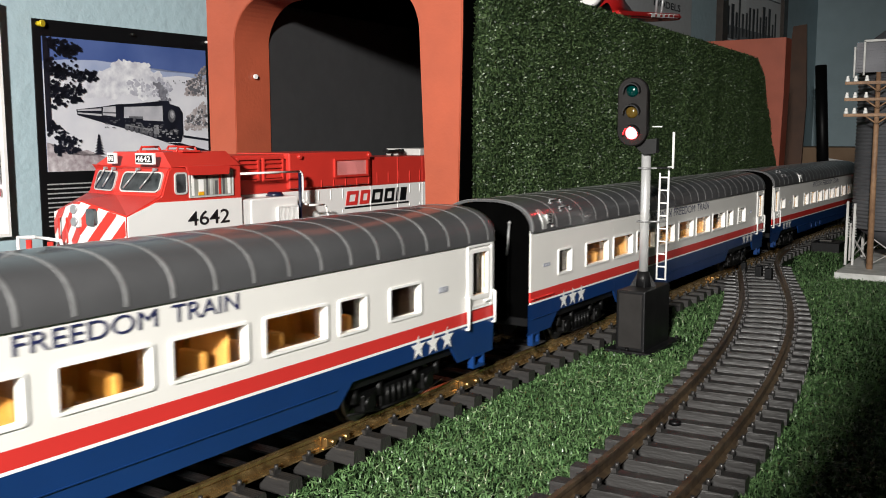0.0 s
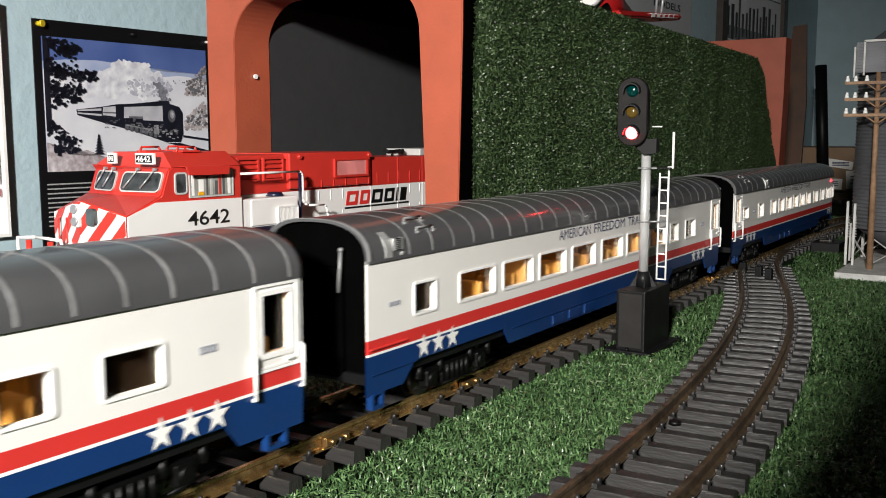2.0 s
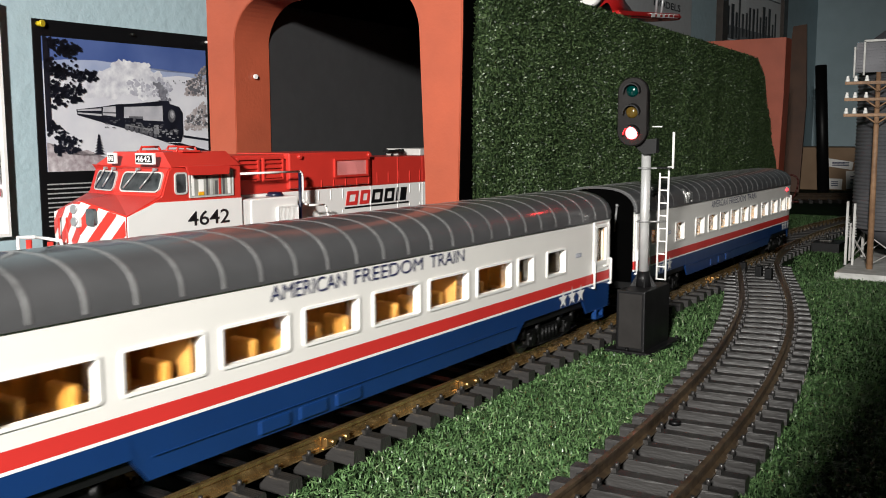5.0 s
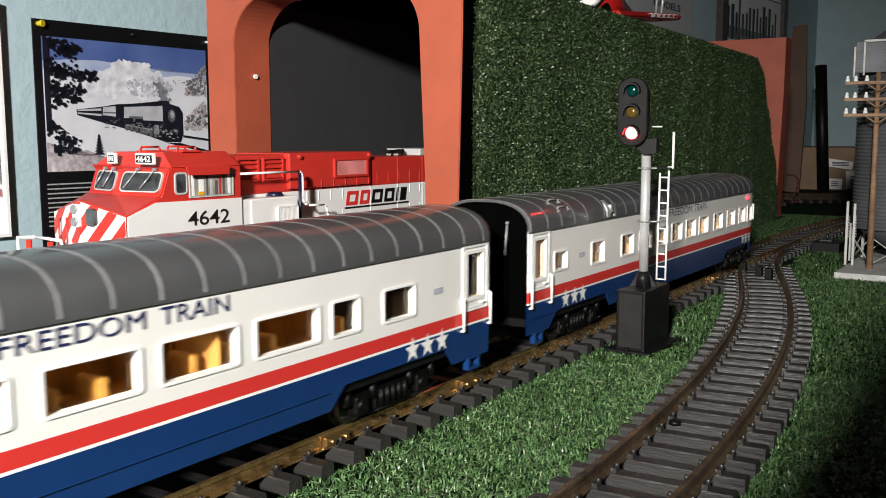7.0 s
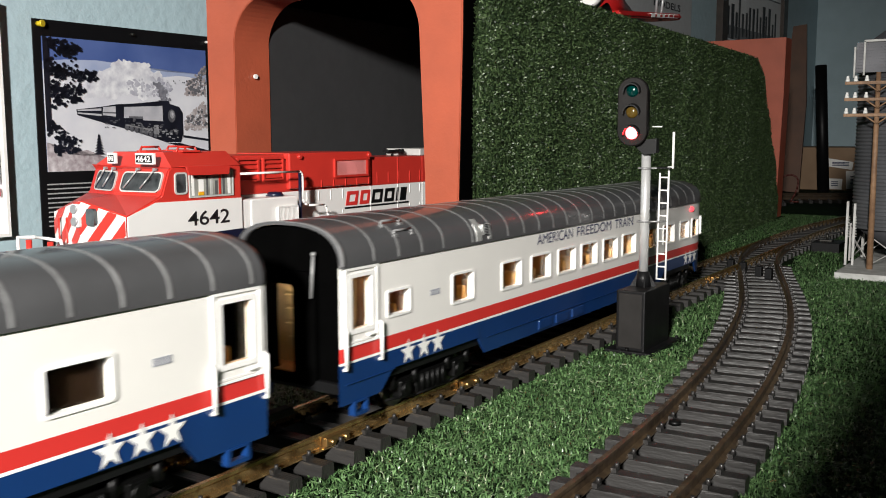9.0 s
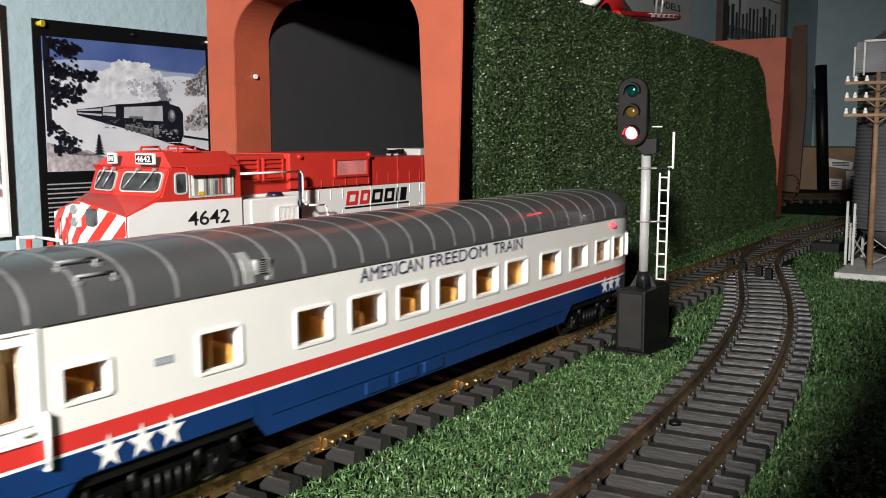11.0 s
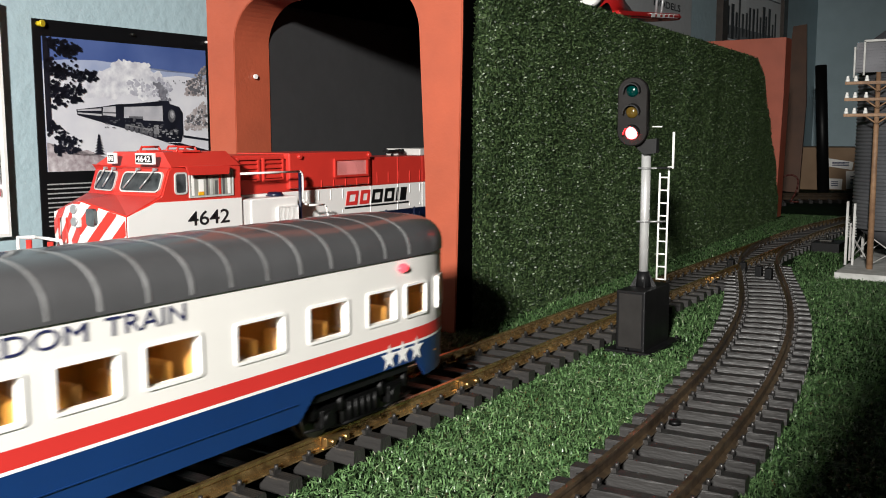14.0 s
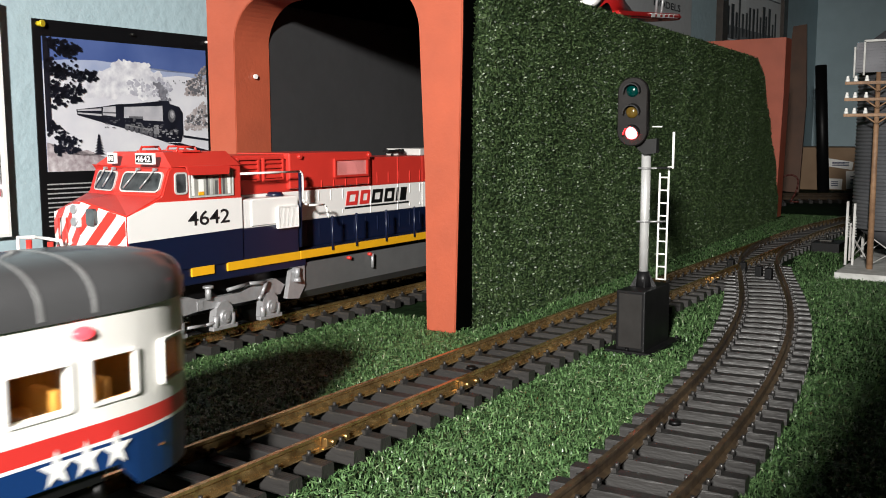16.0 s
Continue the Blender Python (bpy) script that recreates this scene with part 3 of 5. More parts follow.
for s in (-1, 1):
    bm = bmesh.new()
    ball(bm, (.5985, s * (W + .0002), .0894), .0042, 1.2, .7, .68)
    part("marker_lamp", bm, mat("marker_red", (.9, .05, .06), .3, emit=2.2, emit_color=(1.0, .06, .08)), coach_c, "glowing red marker lamp")
coach_z = copy_thing(coach_a, pose(0, 0, 0))
ALL_WHEELS = [o for c in (coach_z, coach_a, coach_c) for o in c.children_recursive if o.name.split(".")[0] == "wheel"]

# front of the middle coach, metres along the line, by time
RUN = [(0, 0.6215), (0.5, 0.5733), (1, 0.5250), (1.5, 0.4745), (2, 0.4200), (2.5, 0.3668), (3, 0.3125), (3.5, 0.2580), (4, 0.2022), (6.5, -0.0695), (7, -0.1218), (7.5, -0.1762), (8, -0.2310), (8.5, -0.2880), (9, -0.3440), (11.5, -0.6140), (12, -0.6655), (12.5, -0.7195), (13, -0.7727), (13.5, -0.8280), (14, -0.8836), (14.5, -0.9402), (15, -0.9957), (15.5, -1.0510), (16, -1.1066)]


def run_at(t):
    for (a, p), (b, q) in zip(RUN, RUN[1:]):
        if t <= b:
            return p + (q - p) * (t - a) / (b - a)
    return RUN[-1][1]


def motions():
    for c, lead, f, r in ((coach_z, -.737, .104, .573), (coach_a, 0.0, .104, .573), (coach_c, .740, .100, .564)):
        rows = []
        for t, p in RUN:
            s = p + lead
            ax, ay, _ = main_at(s + f)
            bx, by, _ = main_at(s + r)
            a = math.atan2(by - ay, bx - ax)
            rows.append((t, pose(ax - f * math.cos(a), ay - f * math.sin(a), 0, 0, 0, math.degrees(a))))
        walk(c, rows)
    steps = [i * .15 for i in range(107)]
    for w in ALL_WHEELS:
        x, y, z = w.location
        walk(w, [(min(t, 16.0), pose(x, y, z, 0, math.degrees(run_at(min(t, 16.0)) / .0125), 0)) for t in steps + [16.0]])


# ---- room ----
def wall_at(x):
    return 1.02 - .055 * (x - .64)


def slab(name, x0, x1, z0, z1, thick, material, label, category, gap=0.0, kind="", parent=None):
    """A flat board along the long wall, gap metres in front of it."""
    bm = bmesh.new()
    a, b = (x0, wall_at(x0) - gap), (x1, wall_at(x1) - gap)
    prism(bm, [a, b, (b[0], b[1] + thick), (a[0], a[1] + thick)], "z", z0, z1)
    ob = part(name, bm, material, parent)
    if parent is None:
        tagged(ob, label, category, kind=kind)
    elif label:
        ob["label"] = label
    return ob


slab("wall_long", -2.5, 4.1, -.3, 2.2, .12, PAINTB, "light blue textured painted room wall", "wall", kind="structure")
bm = bmesh.new()
box(bm, 4.08, 4.2, -3.2, wall_at(4.08), -.3, 2.2)
tagged(part("wall_far", bm, PAINTB), "light blue painted end wall of the room", "wall", kind="structure")
bm = bmesh.new()
box(bm, 4.05, 4.078, -3.2, wall_at(4.08) - .004, -.3, .085, .002)
tagged(part("trim", bm, mat("tan_board", (.30, .19, .11), .6, var=.2, scale=12)), "tan board along the foot of the wall", "trim", kind="structure")
bm = bmesh.new()
box(bm, -2.6, -2.5, -3.2, 1.3, -.3, 2.2)
tagged(part("wall_near", bm, PAINTB), "light blue painted room wall", "wall", kind="structure")
bm = bmesh.new()
box(bm, -2.6, 4.2, -3.3, -3.2, -.3, 2.2)
tagged(part("wall_side", bm, PAINTB), "light blue painted room wall", "wall", kind="structure")
bm = bmesh.new()
box(bm, -2.6, 4.2, -3.3, 1.5, 2.2, 2.3)
tagged(part("ceiling", bm, mat("ceiling_paint", (.35, .35, .34), .8, var=.05)), "plain pale room ceiling", "ceiling", kind="structure")
bm = bmesh.new()
box(bm, -2.6, 4.2, -3.3, 1.5, -.9, -.8)
tagged(part("floor", bm, mat("floor_dark", (.12, .10, .08), .7, var=.2)), "dark room floor below the layout", "floor", kind="structure")


# ---- tunnel: two portals, lining, turf sides ----
def portal(x0, depth, y_near, y_far, top, label):
    """One painted frame with rounded inner corners."""
    root = tagged(new("tunnel_portal"), label, "tunnel portal", "tunnel portals")
    z0, zk, r = GROUND, .265, .050
    yi = y_near + .0325
    o = [(y_near, z0), (y_near - .0078, zk), (y_near - .0085, top), (y_far, top), (y_far, z0), (y_far - .040, z0)]
    for i in range(15):
        a = math.pi / 2 * i / 14
        o.append((y_far - .040 - r * (1 - math.cos(a)), zk + r * math.sin(a)))
    for i in range(15):
        a = math.pi / 2 * (1 - i / 14)
        o.append((yi + .0075 + r * (1 - math.cos(a)), zk + r * math.sin(a)))
    o += [(yi + .0015, .13), (yi, z0)]
    bm = bmesh.new()
    prism(bm, o, "x", x0, x0 + depth)
    bmesh.ops.bevel(bm, geom=[e for e in bm.edges if abs(e.verts[0].co.x - e.verts[1].co.x) < 1e-6 and min(v.co.z for v in e.verts) > z0 + .001 or e.verts[0].co.z < .2 and abs(e.verts[0].co.x - e.verts[1].co.x) < 1e-6], offset=.0008, segments=2, affect="EDGES")
    part("arch_frame", bm, ORANGE, root, "rust-orange painted wooden arch")
    for z in (.2335,):
        bm = bmesh.new()
        cyl(bm, (x0 + depth * .55, y_far - .0405, z), (x0 + depth * .55, y_far - .0435, z), .0026, seg=12)
        part("screw", bm, FRAMEW, root, "steel screw head")
    if x0 > 1.5:
        return root
    # near-black strip puts the shade of the outer side into colour
    bm = bmesh.new()
    prism(bm, [(y_near - .0012, z0), (y_near - .0092, zk), (y_near - .0100, top), (y_near - .0086, top), (y_near - .0079, zk), (y_near - .0001, z0)], "x", x0 + .0015, x0 + depth + .012)
    part("edge_felt", bm, ENDBLK, root, "near-black strip painting the shade on the outer edge")
    return root


portal(.738, .054, .4642, .785, .386, "rust-orange painted wooden tunnel portal on the turf")
far_p = portal(2.20, .054, .5205, .84, .386, "rust-orange wooden far portal of the tunnel")

bm = bmesh.new()
prism(bm, [(.793, .746), (2.20, .80), (2.20, .81), (.793, .756)], "z", GROUND, .316)
tunnel = tagged(part("tunnel_lining", bm, GREYIN), "dark grey board lining the tunnel", "tunnel wall")
bm = bmesh.new()
prism(bm, [(.793, .470), (1.88, .509), (1.88, .79), (.793, .756)], "z", .317, .325)
part("roof_board", bm, ENDBLK, tunnel, "black roof board")
bm = bmesh.new()
prism(bm, [(.793, .4750), (1.92, .5163), (1.92, .5218), (.793, .482)], "z", GROUND, .317)
part("side_board", bm, BLACK, tunnel, "black side board")


def fibres(name, pts, nrm, up, length, width, material, label, seed, curl=.5, cat="grass", kind="stuff"):
    """Many bent turf fibres, each a narrow strip of two quads."""
    rng = np.random.default_rng(seed)
    n = len(pts)
    az = rng.uniform(0, 2 * np.pi, n)
    t1 = np.cross(nrm, up)
    t1 /= np.linalg.norm(t1, axis=1)[:, None]
    t2 = np.cross(nrm, t1)
    d = t1 * np.cos(az)[:, None] + t2 * np.sin(az)[:, None]
    s = t1 * -np.sin(az)[:, None] + t2 * np.cos(az)[:, None]
    ln = length * rng.uniform(.55, 1.25, n)[:, None]
    le = rng.uniform(.15, .95, n)[:, None] * curl
    wd = width * rng.uniform(.7, 1.3, n)[:, None] * .5
    p1 = pts + nrm * ln * .62 + d * ln * le * .45
    p2 = pts + nrm * ln * (1 - .45 * le) + d * ln * le * 1.35
    tw = rng.uniform(-.6, .6, n)[:, None]
    s2 = s + nrm * tw
    v = np.stack([pts - s * wd, pts + s * wd, p1 + s2 * wd * .9, p1 - s2 * wd * .9, p2 + s2 * wd * .35, p2 - s2 * wd * .35], 1).reshape(-1, 3)
    b = np.arange(n)[:, None] * 6
    f = np.concatenate([b + np.array([0, 1, 2, 3]), b + np.array([3, 2, 4, 5])], 1).reshape(-1, 4)
    me = bpy.data.meshes.new(name)
    me.vertices.add(len(v))
    me.vertices.foreach_set("co", v.astype(np.float32).ravel())
    me.loops.add(f.size)
    me.loops.foreach_set("vertex_index", f.astype(np.int32).ravel())
    me.polygons.add(len(f))
    me.polygons.foreach_set("loop_start", np.arange(0, f.size, 4, dtype=np.int32))
    me.update(calc_edges=True)
    me.materials.append(material)
    return tagged(new(name, me), label, cat, kind=kind)


def lawn():
    rng = np.random.default_rng(4)
    P = []
    for x0, x1, y0, y1, dens in ((.15, .75, -.05, .62, 400000), (.75, 1.3, .05, .64, 190000), (1.3, 2.3, .0, .9, 100000), (.4, .9, .6, 1.03, 60000)):
        n = int((x1 - x0) * (y1 - y0) * dens)
        P.append(np.c_[rng.uniform(x0, x1, n), rng.uniform(y0, y1, n)])
    p = np.concatenate(P)
    keep = np.ones(len(p), bool)
    # bare under the tracks
    for at, s1 in ((main_at, 2.6), (branch_at, 1.42), (loco_at, 2.4)):
        c = np.array([at(s)[:2] for s in np.arange(0, s1, .02)])
        d = np.full(len(p), 9.0)
        for q in c:
            np.minimum(d, np.hypot(p[:, 0] - q[0], p[:, 1] - q[1]), out=d)
        edge = .041 + .006 * np.sin(p[:, 0] * 90) * np.sin(p[:, 1] * 130)
        keep &= d > edge
    # the places where things stand
    for x0, x1, y0, y1 in ((.737, .826, .270, .318), (.730, .80, .4642, .4975), (1.292, 1.5, .05, .228)):
        keep &= ~((p[:, 0] > x0) & (p[:, 0] < x1) & (p[:, 1] > y0) & (p[:, 1] < y1))
    # nothing grows inside the tunnel
    keep &= ~((p[:, 0] > .78) & (p[:, 0] < 2.25) & (p[:, 1] > .449 + (p[:, 0] - .757) * .0375) & (p[:, 1] < .82))
    p = p[keep]
    pts = np.c_[p, np.full(len(p), GROUND - .0005)]
    nrm = np.tile([0., 0., 1.], (len(p), 1))
    up = np.tile([1., 0., 0.], (len(p), 1))
    fibres("grass", pts, nrm, up, .0046, .00088, TURF, "bright green curly artificial grass", 5, 1.35)


def hedge():
    rng = np.random.default_rng(9)
    n = 250000
    x = .757 + (rng.uniform(0, 1, n) ** 1.25) * 1.40
    z = rng.uniform(GROUND, .318, n)
    x = np.maximum(x, .742 + .02 * (z / .3))
    drape = np.clip(z * 4, 0, 1)
    # uneven folds, fading out here and there, deeper towards the foot
    fade = .55 + .45 * np.sin(x * 7.3 + z * 9 + 1.0)
    depth = .0042 * drape * (1.2 - z * 2.0)
    y = .4505 + (x - .757) * .0375 + depth * (np.sin(x * 19 + z * 5) + .8 * fade * np.sin(x * 47 + 1 - z * 8))
    pts = np.c_[x, y + .006, z]
    lean = depth * (19 * np.cos(x * 19 + z * 5) + 38 * fade * np.cos(x * 47 + 1 - z * 8))
    nrm = np.c_[lean, np.full(n, -1.), np.full(n, .12)]
    nrm /= np.linalg.norm(nrm, axis=1)[:, None]
    # over the top edge
    m = 9000
    xt = .757 + rng.uniform(0, 1, m) * 1.40
    u = rng.uniform(0, .03, m)
    top = np.c_[xt, .4505 + (xt - .757) * .0375 + .010 + u, .318 + .004 * np.sqrt(u / .03)]
    pts = np.concatenate([pts, top])
    nrm = np.concatenate([nrm, np.tile([0., -.5, .85], (m, 1))])
    # the far edge hangs aslant, with a rounded corner
    edge = 2.16 - .20 * np.clip((pts[:, 2] - .02) / .30, 0, 1) ** 1.2 - .05 * np.clip((pts[:, 2] - .27) / .05, 0, 1) ** 2
    ok = pts[:, 0] < edge + .006 * np.sin(pts[:, 2] * 70)
    pts, nrm = pts[ok], nrm[ok]
    up = np.tile([0., 0., 1.], (len(pts), 1))
    fibres("turf_hedge", pts, nrm, up, .0050, .0017, HEDGE, "dark green turf sheet covering the tunnel side", 6, 1.1, "artificial hedge")
    bm = bmesh.new()
    prism(bm, [(.757, .4700), (1.90, .5131), (1.90, .5146), (.757, .4715)], "z", GROUND, .3175)
    prism(bm, [(1.901, GROUND), (2.14, GROUND), (1.94, .300), (1.901, .3175)], "y", .5140, .5155)
    tagged(part("hedge_backing", bm, SOIL), "dark backing sheet of the turf on the tunnel", "tunnel cover", kind="structure")


lawn()
hedge()

# ---- signal ----
def signal():
    root = tagged(new("signal"), "three-lamp model railway signal showing red beside the track", "railway signal")
    bm = bmesh.new()
    box(bm, .750, .812, .2812, .3072, -.0165, .0365, .0012)
    b = part("relay_box", bm, BLACK, root, "matt black relay box")
    bm = bmesh.new()
    box(bm, .744, .822, .274, .3150, GROUND, -.0150, .0008)
    part("base_plate", bm, BLACK, b)
    bm = bmesh.new()
    box(bm, .7495, .7505, .2838, .3046, -.0130, .0340, .0004)
    part("box_door", bm, mat("box_face", (.0065, .005, .004), .8, var=.12, scale=90), b)
    bm = bmesh.new()
    for p in ((.747, .2955), (.818, .276), (.818, .312)):
        cyl(bm, (*p, -.016), (*p, -.0125), .0016, seg=8)
    part("bolt", bm, DARK, b)
    mx, my = .781, .2950
    bm = bmesh.new()
    cyl(bm, (mx, my, .0365), (mx, my, .0500), .0068, .0052, seg=16)
    for k in range(4):
        a = k * math.pi / 2 + .4
        c, s = math.cos(a), math.sin(a)
        prism_pts = [(mx + c * .004, my + s * .004), (mx + c * .0115, my + s * .0115)]
        v = [bm.verts.new((*prism_pts[0], .0365)), bm.verts.new((*prism_pts[1], .0365)), bm.verts.new((*prism_pts[0], .0500))]
        w = [bm.verts.new((q.co.x - s * .001, q.co.y + c * .001, q.co.z)) for q in v]
        bm.faces.new(v), bm.faces.new(w[::-1])
        for i in range(3):
            bm.faces.new((v[i], w[i], w[(i + 1) % 3], v[(i + 1) % 3]))
    bmesh.ops.recalc_face_normals(bm, faces=bm.faces)
    part("mast_foot", bm, BLACK, root, "black ribbed mast foot")
    bm = bmesh.new()
    cyl(bm, (mx, my, .049), (mx, my, .158), .0041, seg=20)
    mast = part("mast", bm, mat("mast_silver", (.76, .76, .75), .30, metal=.5, var=.10, scale=120), root, "silver painted mast")
    for z in (.093, .1395):
        bm = bmesh.new()
        cyl(bm, (mx, my, z), (mx, my, z + .0016), .0052, seg=16)
        pipe(bm, [(mx - .004, my + .006, z + .0008), (mx, my - .004, z + .0008), (mx + .010, my - .016, z + .0008)], .0008)
        part("bracket", bm, SILVER, mast)
    # head
    hx, hy, hz = .7673, .3024, .1885
    bm = bmesh.new()
    prism(bm, rrect(-.0128, .0128, -.0290, .0290, .0120, 6), "y", -.004, .004)
    bmesh.ops.bevel(bm, geom=[e for e in bm.edges if abs(e.verts[0].co.y - e.verts[1].co.y) < 1e-6], offset=.0008, segments=1, affect="EDGES")
    prism(bm, rrect(-.0112, .0112, -.0262, .0262, .0105, 6), "y", -.0135, -.0042)
    hm = pose(hx, hy, hz, 0, 0, HEAD_RZ)
    bmesh.ops.transform(bm, matrix=hm, verts=bm.verts)
    head = part("signal_head", bm, mat("head_black", (.011, .0095, .009), .6, var=.15, scale=90), root, "black oval signal head")
    head.data.materials[0].node_tree.nodes["Principled BSDF"].inputs["Specular IOR Level"].default_value = .15
    for dz, nm, col, e in ((.0178, "green_lens", (.0, .024, .021), 0), (0, "amber_lens", (.085, .052, .010), 0), (-.0178, "red_lens", (1., .10, .10), 1)):
        bm = bmesh.new()
        ball(bm, (0, .0042, dz), .0054, 1, .5, 1, 16)
        bmesh.ops.transform(bm, matrix=hm, verts=bm.verts)
        part(nm, bm, mat(nm, col, .12, var=.02, emit=44.0 if e else 0, emit_color=(1.0, .028, .030)), head, "lit red lens" if e else "unlit lens")
        bm = bmesh.new()
        n = 14
        rows = []
        for i in range(n + 1):
            a = math.pi * (-.02 + 1.04 * i / n)
            rows.append([bm.verts.new((r * math.cos(a), y, dz + r * math.sin(a) + (0 if y < .006 else -.0012))) for r, y in ((.0072, .004), (.0072, .0108), (.0062, .0108), (.0062, .004))])
        for p, q in zip(rows, rows[1:]):
            for i in range(4):
                bm.faces.new((p[i], q[i], q[(i + 1) % 4], p[(i + 1) % 4]))
        bmesh.ops.recalc_face_normals(bm, faces=bm.faces)
        bmesh.ops.transform(bm, matrix=hm, verts=bm.verts)
        part("visor", bm, BLACK, head, "black lens visor")
    bm = bmesh.new()
    prism(bm, [(-.0195, -.0225), (.0040, -.0250), (-.0090, -.0365), (-.0195, -.0350)], "y", -.016, -.004)
    bmesh.ops.transform(bm, matrix=hm, verts=bm.verts)
    part("head_bracket", bm, BLACK, root)
    # ladder
    lx = .790
    ya, yb = .2862, .2782
    bm = bmesh.new()
    pipe(bm, [(lx, ya, .042), (lx + .002, ya, .136)], .0009)
    lad = part("ladder", bm, FRAMEW, root, "white maintenance ladder")
    bm = bmesh.new()
    pipe(bm, [(lx, yb, .042), (lx + .002, yb, .141)], .0009)
    part("ladder_rail", bm, FRAMEW, lad)
    for k in range(9):
        z = .0425 + k * .0112
        bm = bmesh.new()
        cyl(bm, (lx + k * .0002, ya, z), (lx + k * .0002, yb, z), .0007, seg=6)
        part("rung", bm, FRAMEW, lad)
    bm = bmesh.new()
    box(bm, lx - .006, lx + .006, yb - .005, ya + .002, .1400, .1412)
    pl = part("platform", bm, BLACK, root, "small black platform")
    bm = bmesh.new()
    pipe(bm, [(lx - .004, yb - .001, .141), (lx - .004, yb - .0055, .141), (lx - .004, yb - .0055, .1715)], .0011)
    part("handrail", bm, FRAMEW, pl)
    bm = bmesh.new()
    pipe(bm, [(lx - .004, ya + .006, .176), (lx - .004, ya - .003, .176)], .0006)
    part("antenna", bm, FRAMEW, head)


HEAD_RZ = 98.0
signal()


# ---- poster and pictures on the wall ----
def poster():
    root = slab("poster", .681, .945, .028, .3065, .0016, mat("poster_black", (.006, .006, .007), .35, var=.2), "black-bordered photo poster of a steam train in snow", "poster", gap=.0018)
    x0, x1, z0, z1 = .691, .937, .1255, .2868
    me = root

    def wp(u, v, d=.0022):
        x = x0 + (x1 - x0) * u
        return (x, wall_at(x) - d, z0 + (z1 - z0) * v)

    def shape(name, pts, material, d, label=""):
        bm = bmesh.new()
        bm.faces.new([bm.verts.new(wp(u, v, d)) for u, v in pts])
        bmesh.ops.triangulate(bm, faces=bm.faces)
        return part(name, bm, material, root, label)
    snow = mat("print_snow", (.78, .78, .80), .4, var=.10, scale=28, second=(.60, .60, .66))
    sky = mat("print_sky", (.035, .07, .24), .4, var=.3, scale=14, second=(.10, .15, .36))
    smoke = mat("print_smoke", (.84, .84, .86), .4, scale=95, second=(.34, .34, .42))
    rockm = mat("print_rock", (.62, .56, .56), .4, scale=120, second=(.16, .13, .13))
    ink = mat("print_ink", (.014, .015, .026), .4, var=.3, scale=60)
    greyp = mat("print_grey", (.34, .34, .36), .4, var=.3, scale=150)
    midp = mat("print_mid", (.16, .16, .18), .4, var=.3, scale=90)
    shape("sky_print", [(0, .0), (1, 0), (1, 1), (0, 1)], sky, .0022, "printed snowy railway scene")
    rnd = random.Random(2)
    haze = mat("print_haze", (.22, .28, .48), .4, var=.2, scale=30, second=(.40, .45, .60))
    shape("haze_print", [(0, .5), (1, .5), (1, .79), (.7, .80), (.5, .83), (.3, .85), (.12, .84), (0, .82)], haze, .0024)
    shape("snow_print", [(0, .0), (1, .0), (1, .72), (.88, .765), (.80, .77), (.70, .75), (.4, .72), (.2, .74), (0, .76)], snow, .0026)
    bm = bmesh.new()
    sm = bmesh.new()
    for i in range(620):
        t = rnd.random()
        cu = .72 - t * .52 + rnd.gauss(0, .02)
        cv = .58 + .28 * (1 - abs(t - .42) ** 1.4 * 2.2) * rnd.random() ** .7 + (0 if t > .1 else .02)
        r = rnd.uniform(.008, .034) * (1.2 - .4 * abs(t - .4))
        dark = t < .48 and cv < .76 - t * .12 and rnd.random() < .62
        ring_pts = [(cu + r * .75 * math.cos(q * .524) * rnd.uniform(.65, 1.25), cv + r * math.sin(q * .524) * rnd.uniform(.65, 1.25)) for q in range(12)]
        if dark:
            ring_pts = [(cu + (a2 - cu) * .55, cv + (b3 - cv) * .55) for a2, b3 in ring_pts]
        m3 = sm if dark else bm
        m3.faces.new([m3.verts.new(wp(a2, b3, (.0030 if dark else .0028) + i * 3e-7)) for a2, b3 in ring_pts])
    part("smoke_print", bm, smoke, root)
    part("smoke_shade", sm, mat("print_smoke_shade", (.62, .62, .67), .4, scale=110, second=(.26, .26, .33)), root)
    # funnel smoke, far wood and rocks
    bm = bmesh.new()
    for i in range(70):
        t = rnd.random()
        cu, cv, r = .705 - .05 * t ** 2 + rnd.gauss(0, .014), .55 + .15 * t, rnd.uniform(.006, .014)
        bm.faces.new([bm.verts.new(wp(cu + r * math.cos(q) * rnd.uniform(.6, 1.2), cv + r * 1.4 * math.sin(q) * rnd.uniform(.6, 1.2), .0033 + i * 3e-7)) for q in (0, .9, 1.8, 2.7, 3.6, 4.5, 5.4)])
    part("funnel_smoke_print", bm, mat("print_soot", (.30, .30, .34), .4, scale=160, second=(.06, .06, .08)), root)
